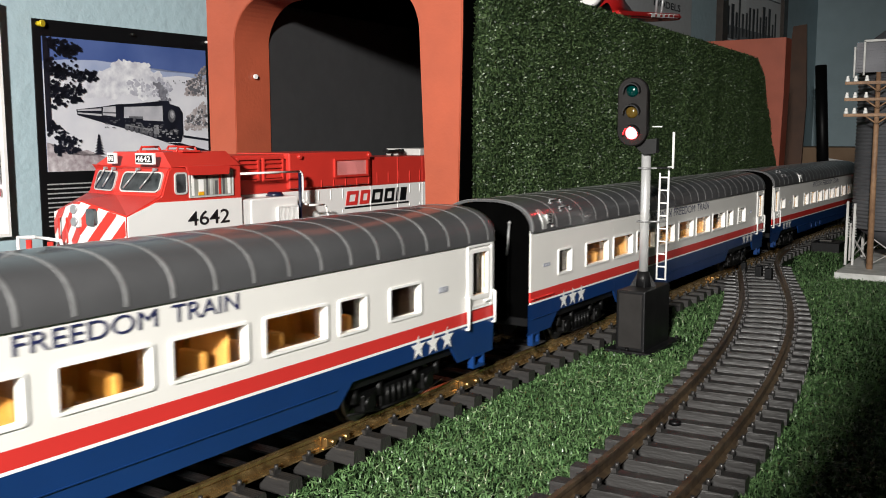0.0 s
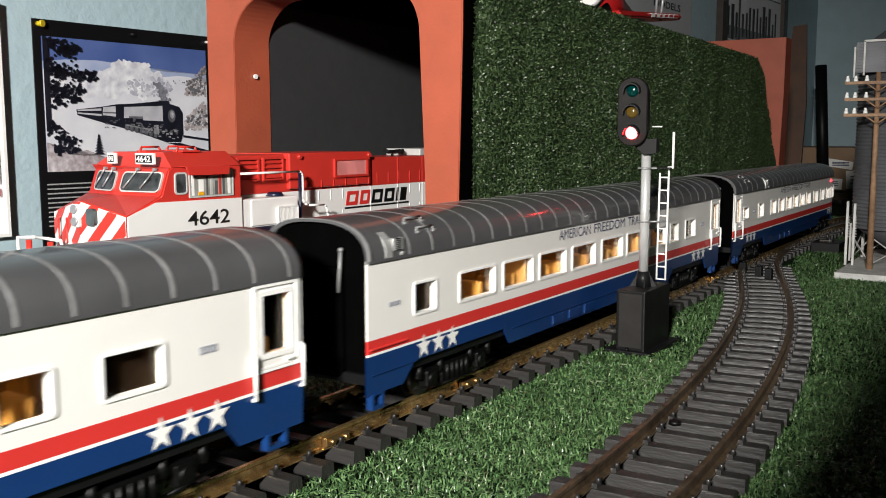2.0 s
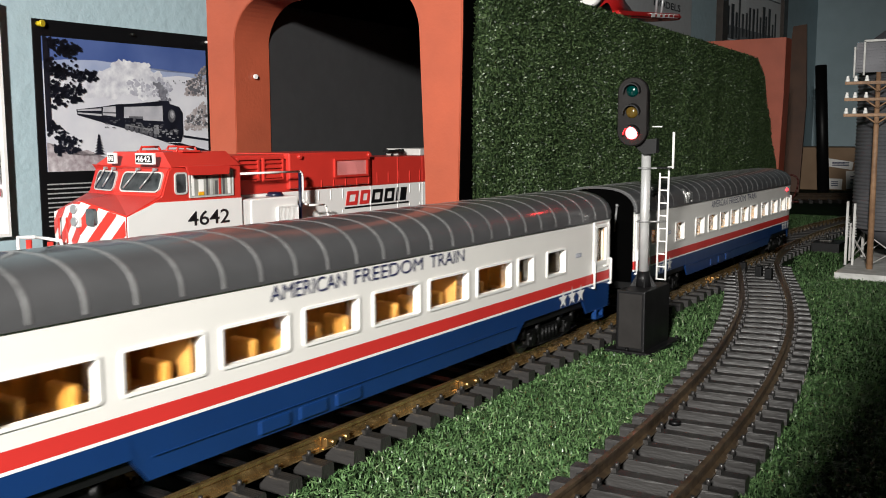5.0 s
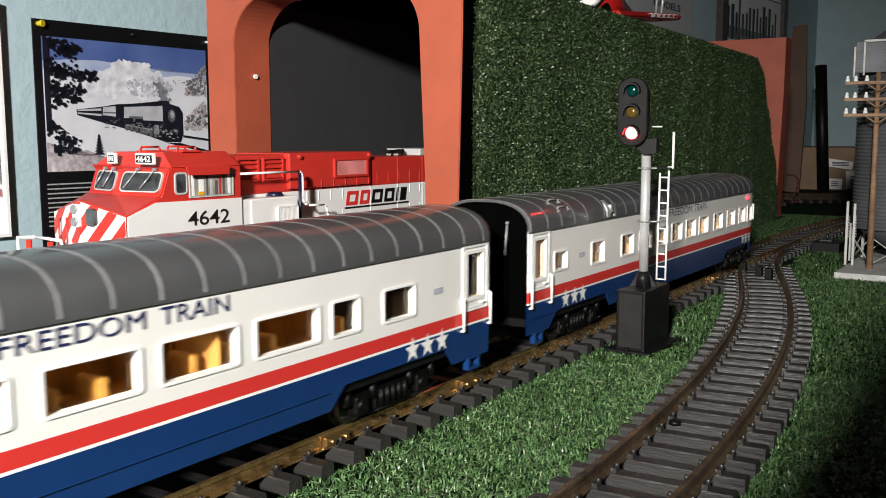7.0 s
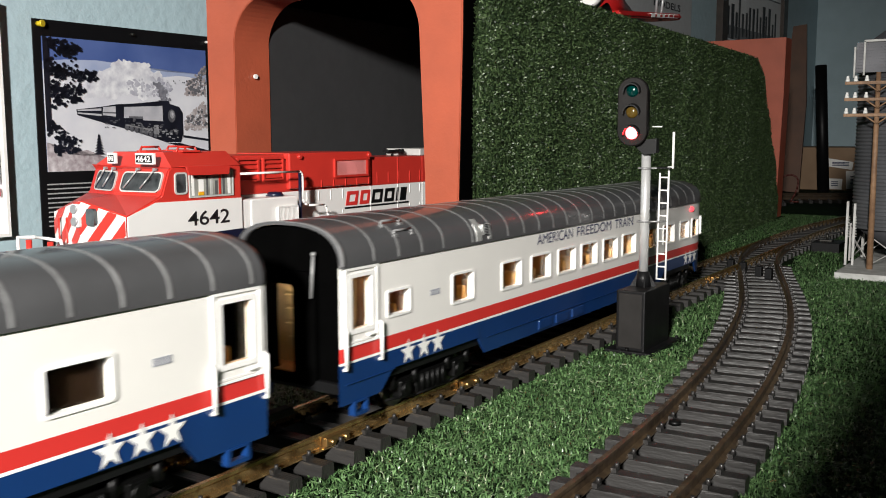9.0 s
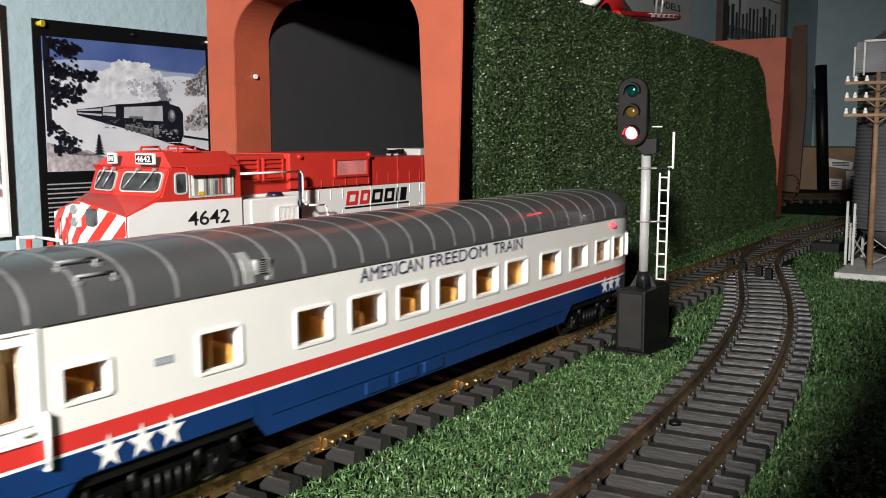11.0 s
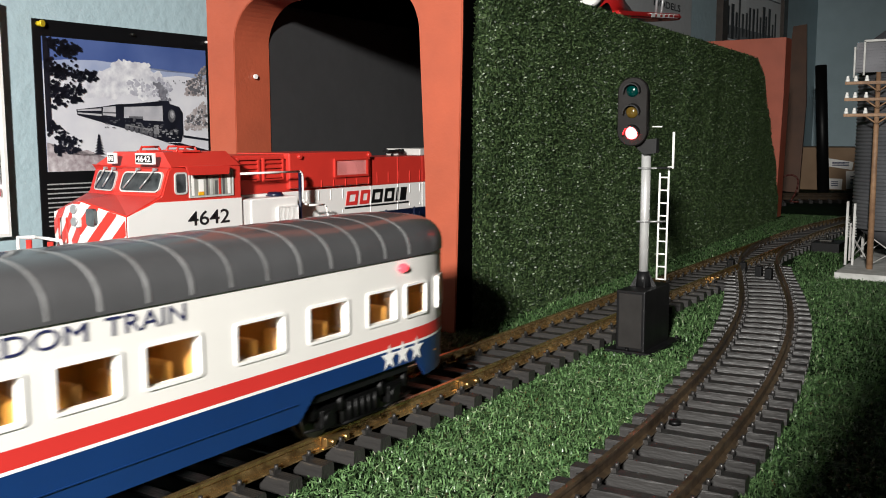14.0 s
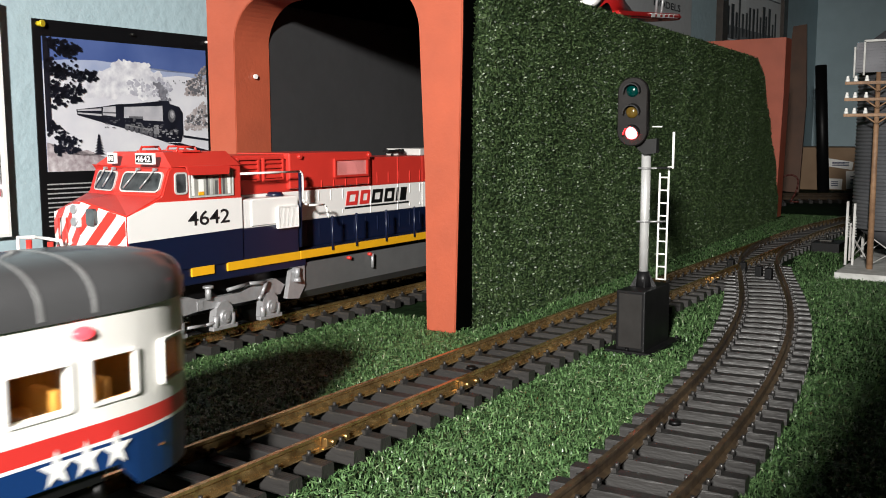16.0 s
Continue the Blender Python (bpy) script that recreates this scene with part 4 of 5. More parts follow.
    for cu0, cu1, cv0, cv1, n, m4 in ((.845, .99, .61, .87, 150, rockm), (.83, .99, .32, .58, 170, rockm), (.86, .99, .62, .85, 60, midp), (.85, .99, .36, .52, 45, midp), (.71, .99, .70, .76, 16, ink)):
        bm = bmesh.new()
        for i in range(n):
            cu = rnd.uniform(cu0, cu1)
            cv = rnd.uniform(cv0, cv0 + (cv1 - cv0) * (.35 + .65 * (cu - cu0) / (cu1 - cu0)))
            r = rnd.uniform(.004, .011) * (.5 if m4 is ink else 1)
            bm.faces.new([bm.verts.new(wp(min(.998, cu + r * math.cos(q) * rnd.uniform(.6, 1.3)), cv + r * 1.5 * math.sin(q) * rnd.uniform(.6, 1.3), (.0036 if m4 is rockm else .0038) + i * 3e-7)) for q in (0, .9, 1.8, 2.7, 3.6, 4.5, 5.4)])
        part("scrub_print", bm, m4, root)
    shape("rock_print", [(0, 0), (.34, 0), (.33, .10), (.22, .16), (.10, .13), (0, .22)], mat("print_scrub", (.70, .66, .68), .4, scale=160, second=(.26, .20, .22)), .0034)
    # the engine: dark frames, pale boiler jacket, tender and coaches behind
    pale = mat("print_pale", (.56, .55, .58), .4, scale=60, second=(.34, .34, .38))
    shape("line_print", [(.82, .275), (.999, .242), (.999, .223), (.82, .256)], ink, .0038)
    shape("line_print", [(.701, .212), (.802, .207), (.999, .141), (.999, .118)], ink, .0038)
    shape("engine_print", [(.167, .469), (.312, .495), (.396, .517), (.488, .525), (.564, .534), (.63, .540), (.673, .528), (.68, .556), (.729, .558), (.735, .535), (.798, .51), (.82, .462),
                           (.82, .288), (.802, .216), (.701, .217), (.51, .303), (.309, .374), (.171, .427)], ink, .0040)
    shape("boiler_print", [(.443, .497), (.685, .516), (.687, .389), (.56, .394), (.549, .412), (.44, .41)], pale, .0043)
    shape("boiler_shade", [(.47, .425), (.555, .425), (.56, .402), (.47, .412)], midp, .0044)
    shape("dome_print", [(.575, .508), (.66, .512), (.64, .528), (.59, .526)], ink, .0044)
    shape("tender_print", [(.317, .492), (.392, .501), (.392, .42), (.315, .43)], pale, .0043)
    shape("tender_line", [(.316, .455), (.392, .455), (.392, .443), (.316, .446)], midp, .0044)
    shape("coach_print", [(.172, .467), (.308, .482), (.308, .464), (.172, .458)], pale, .0043)
    shape("coach_print", [(.172, .447), (.308, .438), (.308, .422), (.172, .437)], pale, .0043)
    shape("rod_print", [(.448, .362), (.618, .322), (.617, .308), (.448, .350)], greyp, .0043)
    shape("cylinder_print", [(.625, .357), (.656, .357), (.656, .28), (.623, .288)], greyp, .0043)
    for cu, cv, r, m2 in ((.745, .435, .036, midp), (.748, .445, .022, greyp), (.75, .45, .009, pale), (.775, .30, .014, midp), (.735, .30, .010, midp)):
        shape("front_print", [(cu + r * .7 * math.cos(q * .4), cv + r * 1.5 * math.sin(q * .4)) for q in range(16)], m2, .0045 + r * -.004)
    for i in range(7):
        cu = .455 + i * .030
        shape("wheel_print", [(cu + .012 * math.cos(q * .63), .335 - i * .010 + .024 * math.sin(q * .63)) for q in range(10)], midp, .0042)
    # running gear, pipes and glints on the engine
    for m6, n6, u0, u1, v0, v1, d6 in ((greyp, 46, .46, .79, .31, .39, .0046), (midp, 40, .32, .79, .33, .42, .0047)):
        bm = bmesh.new()
        for i in range(n6):
            u = rnd.uniform(u0, u1)
            v = rnd.uniform(v0, v1) - max(0, u - .45) * .22 
            a, b = rnd.uniform(.002, .010), rnd.uniform(.002, .006)
            bm.faces.new([bm.verts.new(wp(u + du * a, v + dv * b - du * a * .12, d6 + i * 2e-7)) for du, dv in ((-1, -1), (1, -1), (1, 1), (-1, 1))])
        tagged(part("gear_print", bm, m6, root), kind="stuff")
    # pine boughs and shrubs
    bm = bmesh.new()
    for cu, cv, n, sp in ((.04, .96, 55, .06), (.12, .92, 60, .06), (.17, .90, 30, .04), (.03, .80, 45, .05), (.08, .74, 60, .05), (.16, .72, 50, .06), (.25, .73, 26, .035), (.05, .62, 40, .04),
                          (.12, .60, 36, .05), (.19, .61, 22, .03), (.08, .54, 45, .06), (.17, .55, 20, .03), (.02, .34, 40, .04), (.08, .26, 40, .05), (.14, .20, 30, .05), (.06, .16, 20, .03)):
        for i in range(n):
            a, b = cu + rnd.gauss(0, sp * .5), cv + rnd.gauss(0, sp * .55)
            if not (0.005 < a < .99 and .01 < b < .985):
                continue
            an = rnd.uniform(0, 3.14)
            r = rnd.uniform(.006, .016)
            bm.faces.new([bm.verts.new(wp(max(.001, a + r * math.cos(an + q) * (1 if j % 2 else .72)), b + r * 1.3 * math.sin(an + q) * (1 if j % 2 else .72), .0048)) for j, q in enumerate((0, 1.05, 2.1, 3.14, 4.2, 5.2))])
    part("pine_print", bm, ink, root, "dark printed pine boughs")
    shape("trunk_print", [(.0, .30), (.025, .30), (.03, .95), (.012, 1.0), (0, 1.0)], ink, .0047)
    bm = bmesh.new()
    for k in range(7):
        v = .125 + k * .022
        h = .034 - k * .0042
        bm.faces.new([bm.verts.new(wp(*q, .0047)) for q in ((.285 - h, v), (.285 + h, v), (.285, v + .03))])
    part("fir_print", bm, ink, root)
    # writing below, too small to read
    bm = bmesh.new()
    white = mat("print_white", (.38, .38, .38), .5)
    for k in range(10):
        z = .1095 - k * .0056
        x = .690
        while x < .78:
            w = rnd.uniform(.002, .0075)
            prism(bm, [(x, wall_at(x) - .0030), (x + w, wall_at(x + w) - .0030), (x + w, wall_at(x + w) - .0018), (x, wall_at(x) - .0018)], "z", z, z + .0016)
            x += w + .0010
    part("caption_bars", bm, white, root, "rows of tiny unreadable white print")
    for x, z, m2, nm in ((.6885, .3005, mat("pin_yellow", (.75, .55, .02), .35), "yellow push pin"), (.816, .2985, STEEL, "steel pin"), (.938, .2985, FRAMEW, "white pin")):
        bm = bmesh.new()
        y = wall_at(x)
        cyl(bm, (x, y - .002, z), (x, y - .008, z), .0034 if "yellow" in nm else .0018, .0024 if "yellow" in nm else .0015, seg=12)
        if "yellow" in nm:
            cyl(bm, (x, y - .0075, z), (x + .001, y - .0105, z), .0040, seg=12)
        tagged(part("push_pin", bm, m2), nm + " holding the poster to the wall", "push pin")


poster()


def framed(name, x0, x1, z0, z1, fw, gap, fmat, label):
    root = tagged(new(name), label, "picture")
    bm = bmesh.new()
    for a, b, c, d in ((x0, x1, z1 - fw, z1), (x0, x1, z0, z0 + fw), (x0, x0 + fw, z0 + fw, z1 - fw), (x1 - fw, x1, z0 + fw, z1 - fw)):
        prism(bm, [(a, wall_at(a) - gap), (b, wall_at(b) - gap), (b, wall_at(b) - .001), (a, wall_at(a) - .001)], "z", c, d)
    part("frame", bm, fmat, root)
    bm = bmesh.new()
    prism(bm, [(x0 + fw, wall_at(x0 + fw) - gap * .4), (x1 - fw, wall_at(x1 - fw) - gap * .4), (x1 - fw, wall_at(x1 - fw) - .002), (x0 + fw, wall_at(x0 + fw) - .002)], "z", z0 + fw, z1 - fw)
    part("print", bm, mat("mat_white", (.84, .85, .86), .5, var=.04), root, "white picture mount")
    return root


fr = framed("framed_picture", .36, .6345, .053, .32, .0035, .014, FRAMEW, "white-framed print hanging beside the poster")
bm = bmesh.new()
for a, b, c, d, m2 in ((.38, .626, .115, .30, BLUE),):
    prism(bm, [(a, wall_at(a) - .0105), (b, wall_at(b) - .0105), (b, wall_at(b) - .008), (a, wall_at(a) - .008)], "z", c, d)
part("blue_print", bm, BLUE, fr)
bm = bmesh.new()
prism(bm, [(.38, wall_at(.38) - .0105), (.626, wall_at(.626) - .0105), (.626, wall_at(.626) - .008), (.38, wall_at(.38) - .008)], "z", .100, .109)
part("red_line_print", bm, RED, fr)


# ---- diesel engine on the siding ----
LRED = mat("loco_red", (.55, .034, .024), .35, var=.05, scale=40)
LWHITE = mat("loco_white", (.78, .77, .75), .35, var=.03, scale=40)
LNAVY = mat("loco_navy", (.0042, .0085, .030), .35, var=.1, scale=60)
LYELL = mat("loco_yellow", (.75, .38, .01), .4, var=.06, scale=80)
LSILV = mat("truck_silver", (.42, .42, .43), .38, metal=.5, var=.15, scale=150, bump=.1)
LTANK = mat("tank_grey", (.10, .10, .10), .5, var=.12, scale=60)
WGLASS = mat("dark_windshield", (.09, .10, .105), .12, var=.5, scale=90)
GREYTRIM = mat("gasket_grey", (.50, .50, .48), .45, var=.1)


def loco():
    root = tagged(new("diesel_locomotive"), "red, white and navy model diesel locomotive standing on the siding", "locomotive")
    C, H = .6275, .048
    NOSE_PEAK = .1190
    yn, yf = C - H, C + H
    # cab shell: side outline swept across
    side = [(.459, .066), (.459, .1080), (.4925, .1222), (.5000, .1420), (.5035, .1440), (.5785, .1440), (.5785, .066)]
    bm = bmesh.new()
    n = len(side)
    ys = (yn, C, yf)
    sweep = (0.0, -.006, .005)
    rows = []
    for y, sw in zip(ys, sweep):
        rows.append([bm.verts.new((x + (sw if x < .503 else 0), y, NOSE_PEAK if sw < 0 and z == .1080 else z)) for x, z in side])
    for p, q in zip(rows, rows[1:]):
        for i in range(n):
            bm.faces.new((p[i], p[(i + 1) % n], q[(i + 1) % n], q[i]))
    bm.faces.new(rows[0]), bm.faces.new(rows[-1][::-1])
    bmesh.ops.recalc_face_normals(bm, faces=bm.faces)
    bmesh.ops.bevel(bm, geom=[e for e in bm.edges], offset=.0012, segments=2, affect="EDGES")
    cab = part("cab", bm, LRED, root, "red cab with white lower side")
    bm = bmesh.new()
    for x0, x1, h0, h1, z0, z1 in ((.5035, .5785, .0475, .030, .1438, .1556),):
        a = [bm.verts.new((x0, C + s * h0, z0)) for s in (-1, 1)] + [bm.verts.new((x0 + .007, C + s * h1, z1)) for s in (1, -1)]
        b = [bm.verts.new((x1, C + s * h0, z0)) for s in (-1, 1)] + [bm.verts.new((x1, C + s * h1, z1)) for s in (1, -1)]
        bm.faces.new(a), bm.faces.new(b[::-1])
        for i in range(4):
            bm.faces.new((a[i], b[i], b[(i + 1) % 4], a[(i + 1) % 4]))
    bmesh.ops.recalc_face_normals(bm, faces=bm.faces)
    roof = part("cab_roof", bm, LRED, cab)
    for x, y in ((.526, .600), (.552, .642), (.512, .628)):
        bm = bmesh.new()
        pipe(bm, [(x, y, .155), (x + .003, y, .1595), (x + .020, y, .1595), (x + .023, y, .155)], .0009)
        box(bm, x + .002, x + .021, y - .006, y + .006, .1552, .1568, .0005)
        part("roof_hatch", bm, LRED, cab)
    # white and navy side panels, a little proud
    def panel(name, pts, y, material, label="", t=.0008):
        bm = bmesh.new()
        prism(bm, pts, "y", y - t, y + .0004)
        return part(name, bm, material, cab, label)
    panel("white_side", [(.4592, .0880), (.4592, .1078), (.4861, .1172), (.5778, .1162), (.5778, .0900)], yn, LWHITE, "white cab side")
    panel("navy_side", [(.4595, .062), (.4595, .0879), (.5778, .0899), (.5778, .062)], yn, LNAVY, "navy cab side")
    lettering("cab_number", "4642", .0455, .0118, mat("number_black", (.012, .012, .014), .4), cab, pose(.5172, yn - .0009, .0962, 90), bold=.010)
    # side windows
    bm = bmesh.new()
    ring(bm, rrect(.5052, .5180, .1222, .1398, .003), rrect(.5065, .5168, .1236, .1384, .002), yn - .0010, yn + .002)
    w = part("side_window", bm, GREYTRIM, cab, "grey-framed side window")
    bm = bmesh.new()
    box(bm, .506, .5172, yn - .0006, yn - .0002, .123, .139)
    part("pane", bm, WGLASS, w)
    bm = bmesh.new()
    ring(bm, rrect(.5200, .5685, .1188, .1408, .0008), rrect(.5212, .5672, .1200, .1396, .0006), yn - .0010, yn + .003)
    w = part("side_window", bm, GREYTRIM, cab, "open sliding side window")
    bm = bmesh.new()
    box(bm, .5208, .5676, yn - .0006, yn - .0002, .1196, .1400)
    part("pane", bm, mat("cab_interior", (.42, .42, .38), .5, scale=60, second=(.10, .10, .09)), w, "pale cab interior behind the open window")
    for x0, x1, zt, m2 in ((.5225, .5252, .139, FRAMEW), (.5300, .5352, .1335, FRAMEW), (.5380, .5400, .136, LTANK), (.5425, .5450, .138, GREYTRIM), (.5475, .5505, .132, LTANK), (.5560, .5585, .139, LTANK), (.5620, .5650, .139, FRAMEW)):
        bm = bmesh.new()
        box(bm, x0, x1, yn - .0008, yn - .0005, .1205, zt)
        part("cab_fitting", bm, m2, w)
    for x, m2 in ((.5295, LYELL), (.552, LRED)):
        bm = bmesh.new()
        box(bm, x, x + (.006 if m2 is LYELL else .0022), yn - .0009, yn - .0004, .1205, .1235 if m2 is LYELL else .137)
        part("window_post", bm, m2, w)
    bm = bmesh.new()
    prism(bm, [(.5120, .1442), (.5590, .1440), (.5578, .1372), (.5155, .1374)], "y", yn - .007, yn - .0055)
    prism(bm, [(.5120, .1446), (.5590, .1444), (.5590, .1438), (.5120, .1440)], "y", yn - .006, yn + .001)
    part("awning", bm, LRED, cab, "red window awning")
    # windshields
    for y0, y1, s in ((.5825, .6235, -1), (.6315, .6660, 1)):
        z0, z1 = .1245, .1405

        def fx(y, z):
            t = (z - .1222) / (.1420 - .1222)
            x = .4925 + (.5000 - .4925) * t
            k = (C - y) / H if y < C else (y - C) / H
            return x + (-.006 + .006 * k if y < C else -.006 + .011 * k) - .0008
        o, i2 = rrect(y0, y1, z0, z1, .004), rrect(y0 + .0010, y1 - .0010, z0 + .0010, z1 - .0010, .0033)
        bm = bmesh.new()
        A = [bm.verts.new((fx(*p) - .0008, *p)) for p in o]
        B = [bm.verts.new((fx(*p) - .0008, *p)) for p in i2]
        D = [bm.verts.new((fx(*p) + .0012, *p)) for p in o]
        m = len(o)
        for i in range(m):
            j = (i + 1) % m
            bm.faces.new((A[i], A[j], B[j], B[i]))
            bm.faces.new((A[i], D[i], D[j], A[j]))
        bmesh.ops.recalc_face_normals(bm, faces=bm.faces)
        w = part("windshield", bm, GREYTRIM, cab, "grey-gasketed windshield")
        bm = bmesh.new()
        bm.faces.new([bm.verts.new((fx(*p) - .0002, *p)) for p in i2])
        part("pane", bm, WGLASS, w, "dark glass")
        for q in (.30, .72):
            yy = y0 + (y1 - y0) * q
            bm = bmesh.new()
            pipe(bm, [(fx(yy - .004, .142) - .002, yy - .004, .1425), (fx(yy, .136) - .002, yy, .136), (fx(yy + .006, .127) - .0018, yy + .006, .1275)], .0007)
            box(bm, fx(yy - .004, .142) - .0028, fx(yy - .004, .142) - .0004, yy - .0055, yy - .0025, .1415, .1435)
            part("wiper", bm, LSILV, w)
    # number boards
    for y0, y1, x in ((.5905, .6115, .4945), (.6385, .6480, .4960)):
        bm = bmesh.new()
        box(bm, x, x + .003, y0, y1, .1462, .1550, .0004)
        nb = part("number_board", bm, FRAMEW, cab, "white-edged number board")
        bm = bmesh.new()
        box(bm, x - .0004, x + .002, y0 + .0012, y1 - .0012, .1475, .1535)
        part("board_face", bm, BLACK, nb)
        lettering("board_number", "4642", (y1 - y0) * .78, .0046, FRAMEW, nb, Matrix.Translation((x - .0006, y1 - (y1 - y0) * .11, .1482)) @ Matrix(((0, 0, -1, 0), (-1, 0, 0, 0), (0, 1, 0, 0), (0, 0, 0, 1))), bold=.02)
    # nose stripes
    def nx(y):
        k = (C - y) / H if y < C else (y - C) / H
        return .459 + (-.006 + .006 * k if y < C else -.006 + .011 * k)
    bm = bmesh.new()
    for a, b in ((yn + .0008, C), (C, yf - .001)):
        vs = [bm.verts.new((nx(y) - .0006, y, z)) for y, z in ((a, .067), (b, .067), (b, NOSE_PEAK - .0004 if b == C else .1078), (a, NOSE_PEAK - .0004 if a == C else .1078))]
        bm.faces.new(vs)
    part("nose_front", bm, LWHITE, cab, "white nose with red diagonal stripes")
    for k in range(0, 8):
        bm = bmesh.new()
        y0 = yn + .0045 + k * .0222
        cuts2 = []
        for i in range(37):
            z = .067 + (NOSE_PEAK - .0006 - .067) * i / 36
            half = H - .001 if z < .1078 else (H - .001) * (NOSE_PEAK - z) / (NOSE_PEAK - .1078)
            lo, hi = y0 - (z - .067) * .95, y0 + .0112 - (z - .067) * .95
            lo, hi = max(lo, C - half), min(hi, C + half)
            cuts2.append((z, lo, hi) if hi - lo > .0002 else None)
        for p, q in zip(cuts2, cuts2[1:]):
            if p and q:
                for ya, yb, yc, yd in ((p[1], min(p[2], C), min(q[2], C), q[1]), (max(p[1], C), p[2], q[2], max(q[1], C))):
                    if yb - ya > 1e-5 and yc - yd > 1e-5:
                        bm.faces.new([bm.verts.new((nx(y) - .0010, y, z)) for y, z in ((ya, p[0]), (yb, p[0]), (yc, q[0]), (yd, q[0]))])
        if not bm.faces:
            bm.free()
            continue
        part("nose_stripe", bm, LRED, cab)
    bm = bmesh.new()
    prism(bm, [(a, b) for a, b in rrect(.6085, .6185, .1000, .1135, .003)], "x", .4515, .4565)
    part("nose_door_window", bm, WGLASS, cab, "small grey oval window")
    for z in (.1030, .1125):
        bm = bmesh.new()
        cyl(bm, (.4555, .6285, z), (.4475, .6285, z), .0034, seg=14)
        part("headlight", bm, LSILV, cab, "silver headlight")
    bm = bmesh.new()
    box(bm, .4490, .4560, .6250, .6320, .0985, .1165, .001)
    part("headlight_box", bm, LWHITE, cab)
    for y in (.640, .650, .66):
        bm = bmesh.new()
        pipe(bm, [(.463, y, .072), (.457, y, .074), (.457, y, .104), (.463, y, .107)], .0008)
        part("grab_iron", bm, LRED, cab)
    for y in (.5905, .6, .645):
        bm = bmesh.new()
        pipe(bm, [(.463, y, .066), (.452, y, .070), (.452, y, .083), (.462, y - .006, .0885)], .0011)
        part("handrail", bm, FRAMEW, cab, "white front handrail")
    bm = bmesh.new()
    pipe(bm, [(.440, .690, .060), (.440, .690, .088), (.444, .672, .089), (.444, .640, .088), (.444, .634, .066)], .0013)
    part("front_rail", bm, FRAMEW, root, "white end handrail")
    for y in (.6800, .6520):
        bm = bmesh.new()
        cyl(bm, (.443, y, .060), (.443, y, .0865), .0024, seg=10)
        part("front_post", bm, LRED, root, "red end post")
    bm = bmesh.new()
    box(bm, .438, .462, C - .045, C + .062, .055, .064, .001)
    part("pilot_deck", bm, LNAVY, root)
    # equipment cabinet behind the cab, sill and hood
    bm = bmesh.new()
    box(bm, .5788, .6505, yn + .0003, C, .062, .0888, .0008)
    part("navy_cabinet", bm, LNAVY, root, "navy equipment cabinet")
    bm = bmesh.new()
    box(bm, .5788, .6495, yn + .0008, C, .0889, .1140, .0008)
    cb = part("white_cabinet", bm, LWHITE, root, "white equipment cabinet")
    bm = bmesh.new()
    box(bm, .5895, .6490, yn - .0006, yn + .002, .0905, .1128, .0005)
    part("cabinet_door", bm, LWHITE, cb)
    bm = bmesh.new()
    ring(bm, rrect(.6205, .6470, .0858, .1055, .0005), rrect(.6215, .6460, .0868, .1045, .0003), yn - .0034, yn)
    gr = part("louvre_frame", bm, LWHITE, cb, "white slatted grille")
    for k in range(14):
        bm = bmesh.new()
        box(bm, .6217 + k * .00174, .6217 + k * .00174 + .0010, yn - .0030, yn - .0004, .0868, .1045)
        part("slat", bm, LWHITE, gr)
    bm = bmesh.new()
    cyl(bm, (.633, .592, .114), (.633, .592, .1178), .0085, .006, seg=20)
    part("fan_cap", bm, LNAVY, root)
    bm = bmesh.new()
    box(bm, .6506, 1.16, yn + .0010, C + H, .0535, .0620, .0006)
    part("sill", bm, LNAVY, root)
    for a, b in ((.5196, .5440), (.5592, .6500), (.6512, 1.15)):
        bm = bmesh.new()
        box(bm, a, b, yn - .0012, yn + .002, .0548, .0622, .0003)
        part("yellow_stripe", bm, LYELL, root, "yellow sill stripe")
    bm = bmesh.new()
    box(bm, .46, .66, yn + .0006, C + H, .048, .0620, .0006)
    part("front_sill", bm, LNAVY, root)
    hy = C - .030
    for nm, z0, z1, mt in (("hood_navy", .062, .0880, LNAVY), ("hood_white", .0881, .1165, LWHITE), ("hood_red", .1166, .1460, LRED)):
        bm = bmesh.new()
        box(bm, .5790, 1.14, hy, C + .03, z0, z1, .0007)
        part(nm, bm, mt, root)
    bm = bmesh.new()
    box(bm, .5790, .7830, hy + .002, C + .028, .146, .1515, .002)
    part("hood_top", bm, LRED, root)
    bm = bmesh.new()
    box(bm, .655, .779, hy - .004, C + .034, .1190, .1525, .0012)
    part("hood_bulge", bm, LRED, root, "red radiator section")
    for k, (a, b) in enumerate(((.590, .6175), (.6225, .6495))):
        bm = bmesh.new()
        ring(bm, rrect(a, b, .1280, .1490, .001), rrect(a + .0018, b - .0018, .1296, .1474, .0006), hy - .0022, hy + .001)
        fr2 = part("vent_frame", bm, LRED, root)
        for j in range(4):
            bm = bmesh.new()
            prism(bm, [(hy - .0022, .1305 + j * .0044), (hy - .0002, .1330 + j * .0044), (hy + .001, .1330 + j * .0044), (hy + .001, .1305 + j * .0044)], "x", a + .002, b - .002)
            part("vent_slat", bm, LRED, fr2)
    bm = bmesh.new()
    ring(bm, rrect(.7185, .7725, .1275, .1460, .0008), rrect(.7205, .7705, .1295, .1442, .0004), hy - .0062, hy - .0035)
    g = part("radiator_grille", bm, LRED, root, "fine pale red radiator grille")
    bm = bmesh.new()
    box(bm, .7204, .7706, hy - .0046, hy - .0042, .1294, .1443)
    part("grille_mesh", bm, mat("grille_red", (.42, .06, .055), .5, var=.1), g)
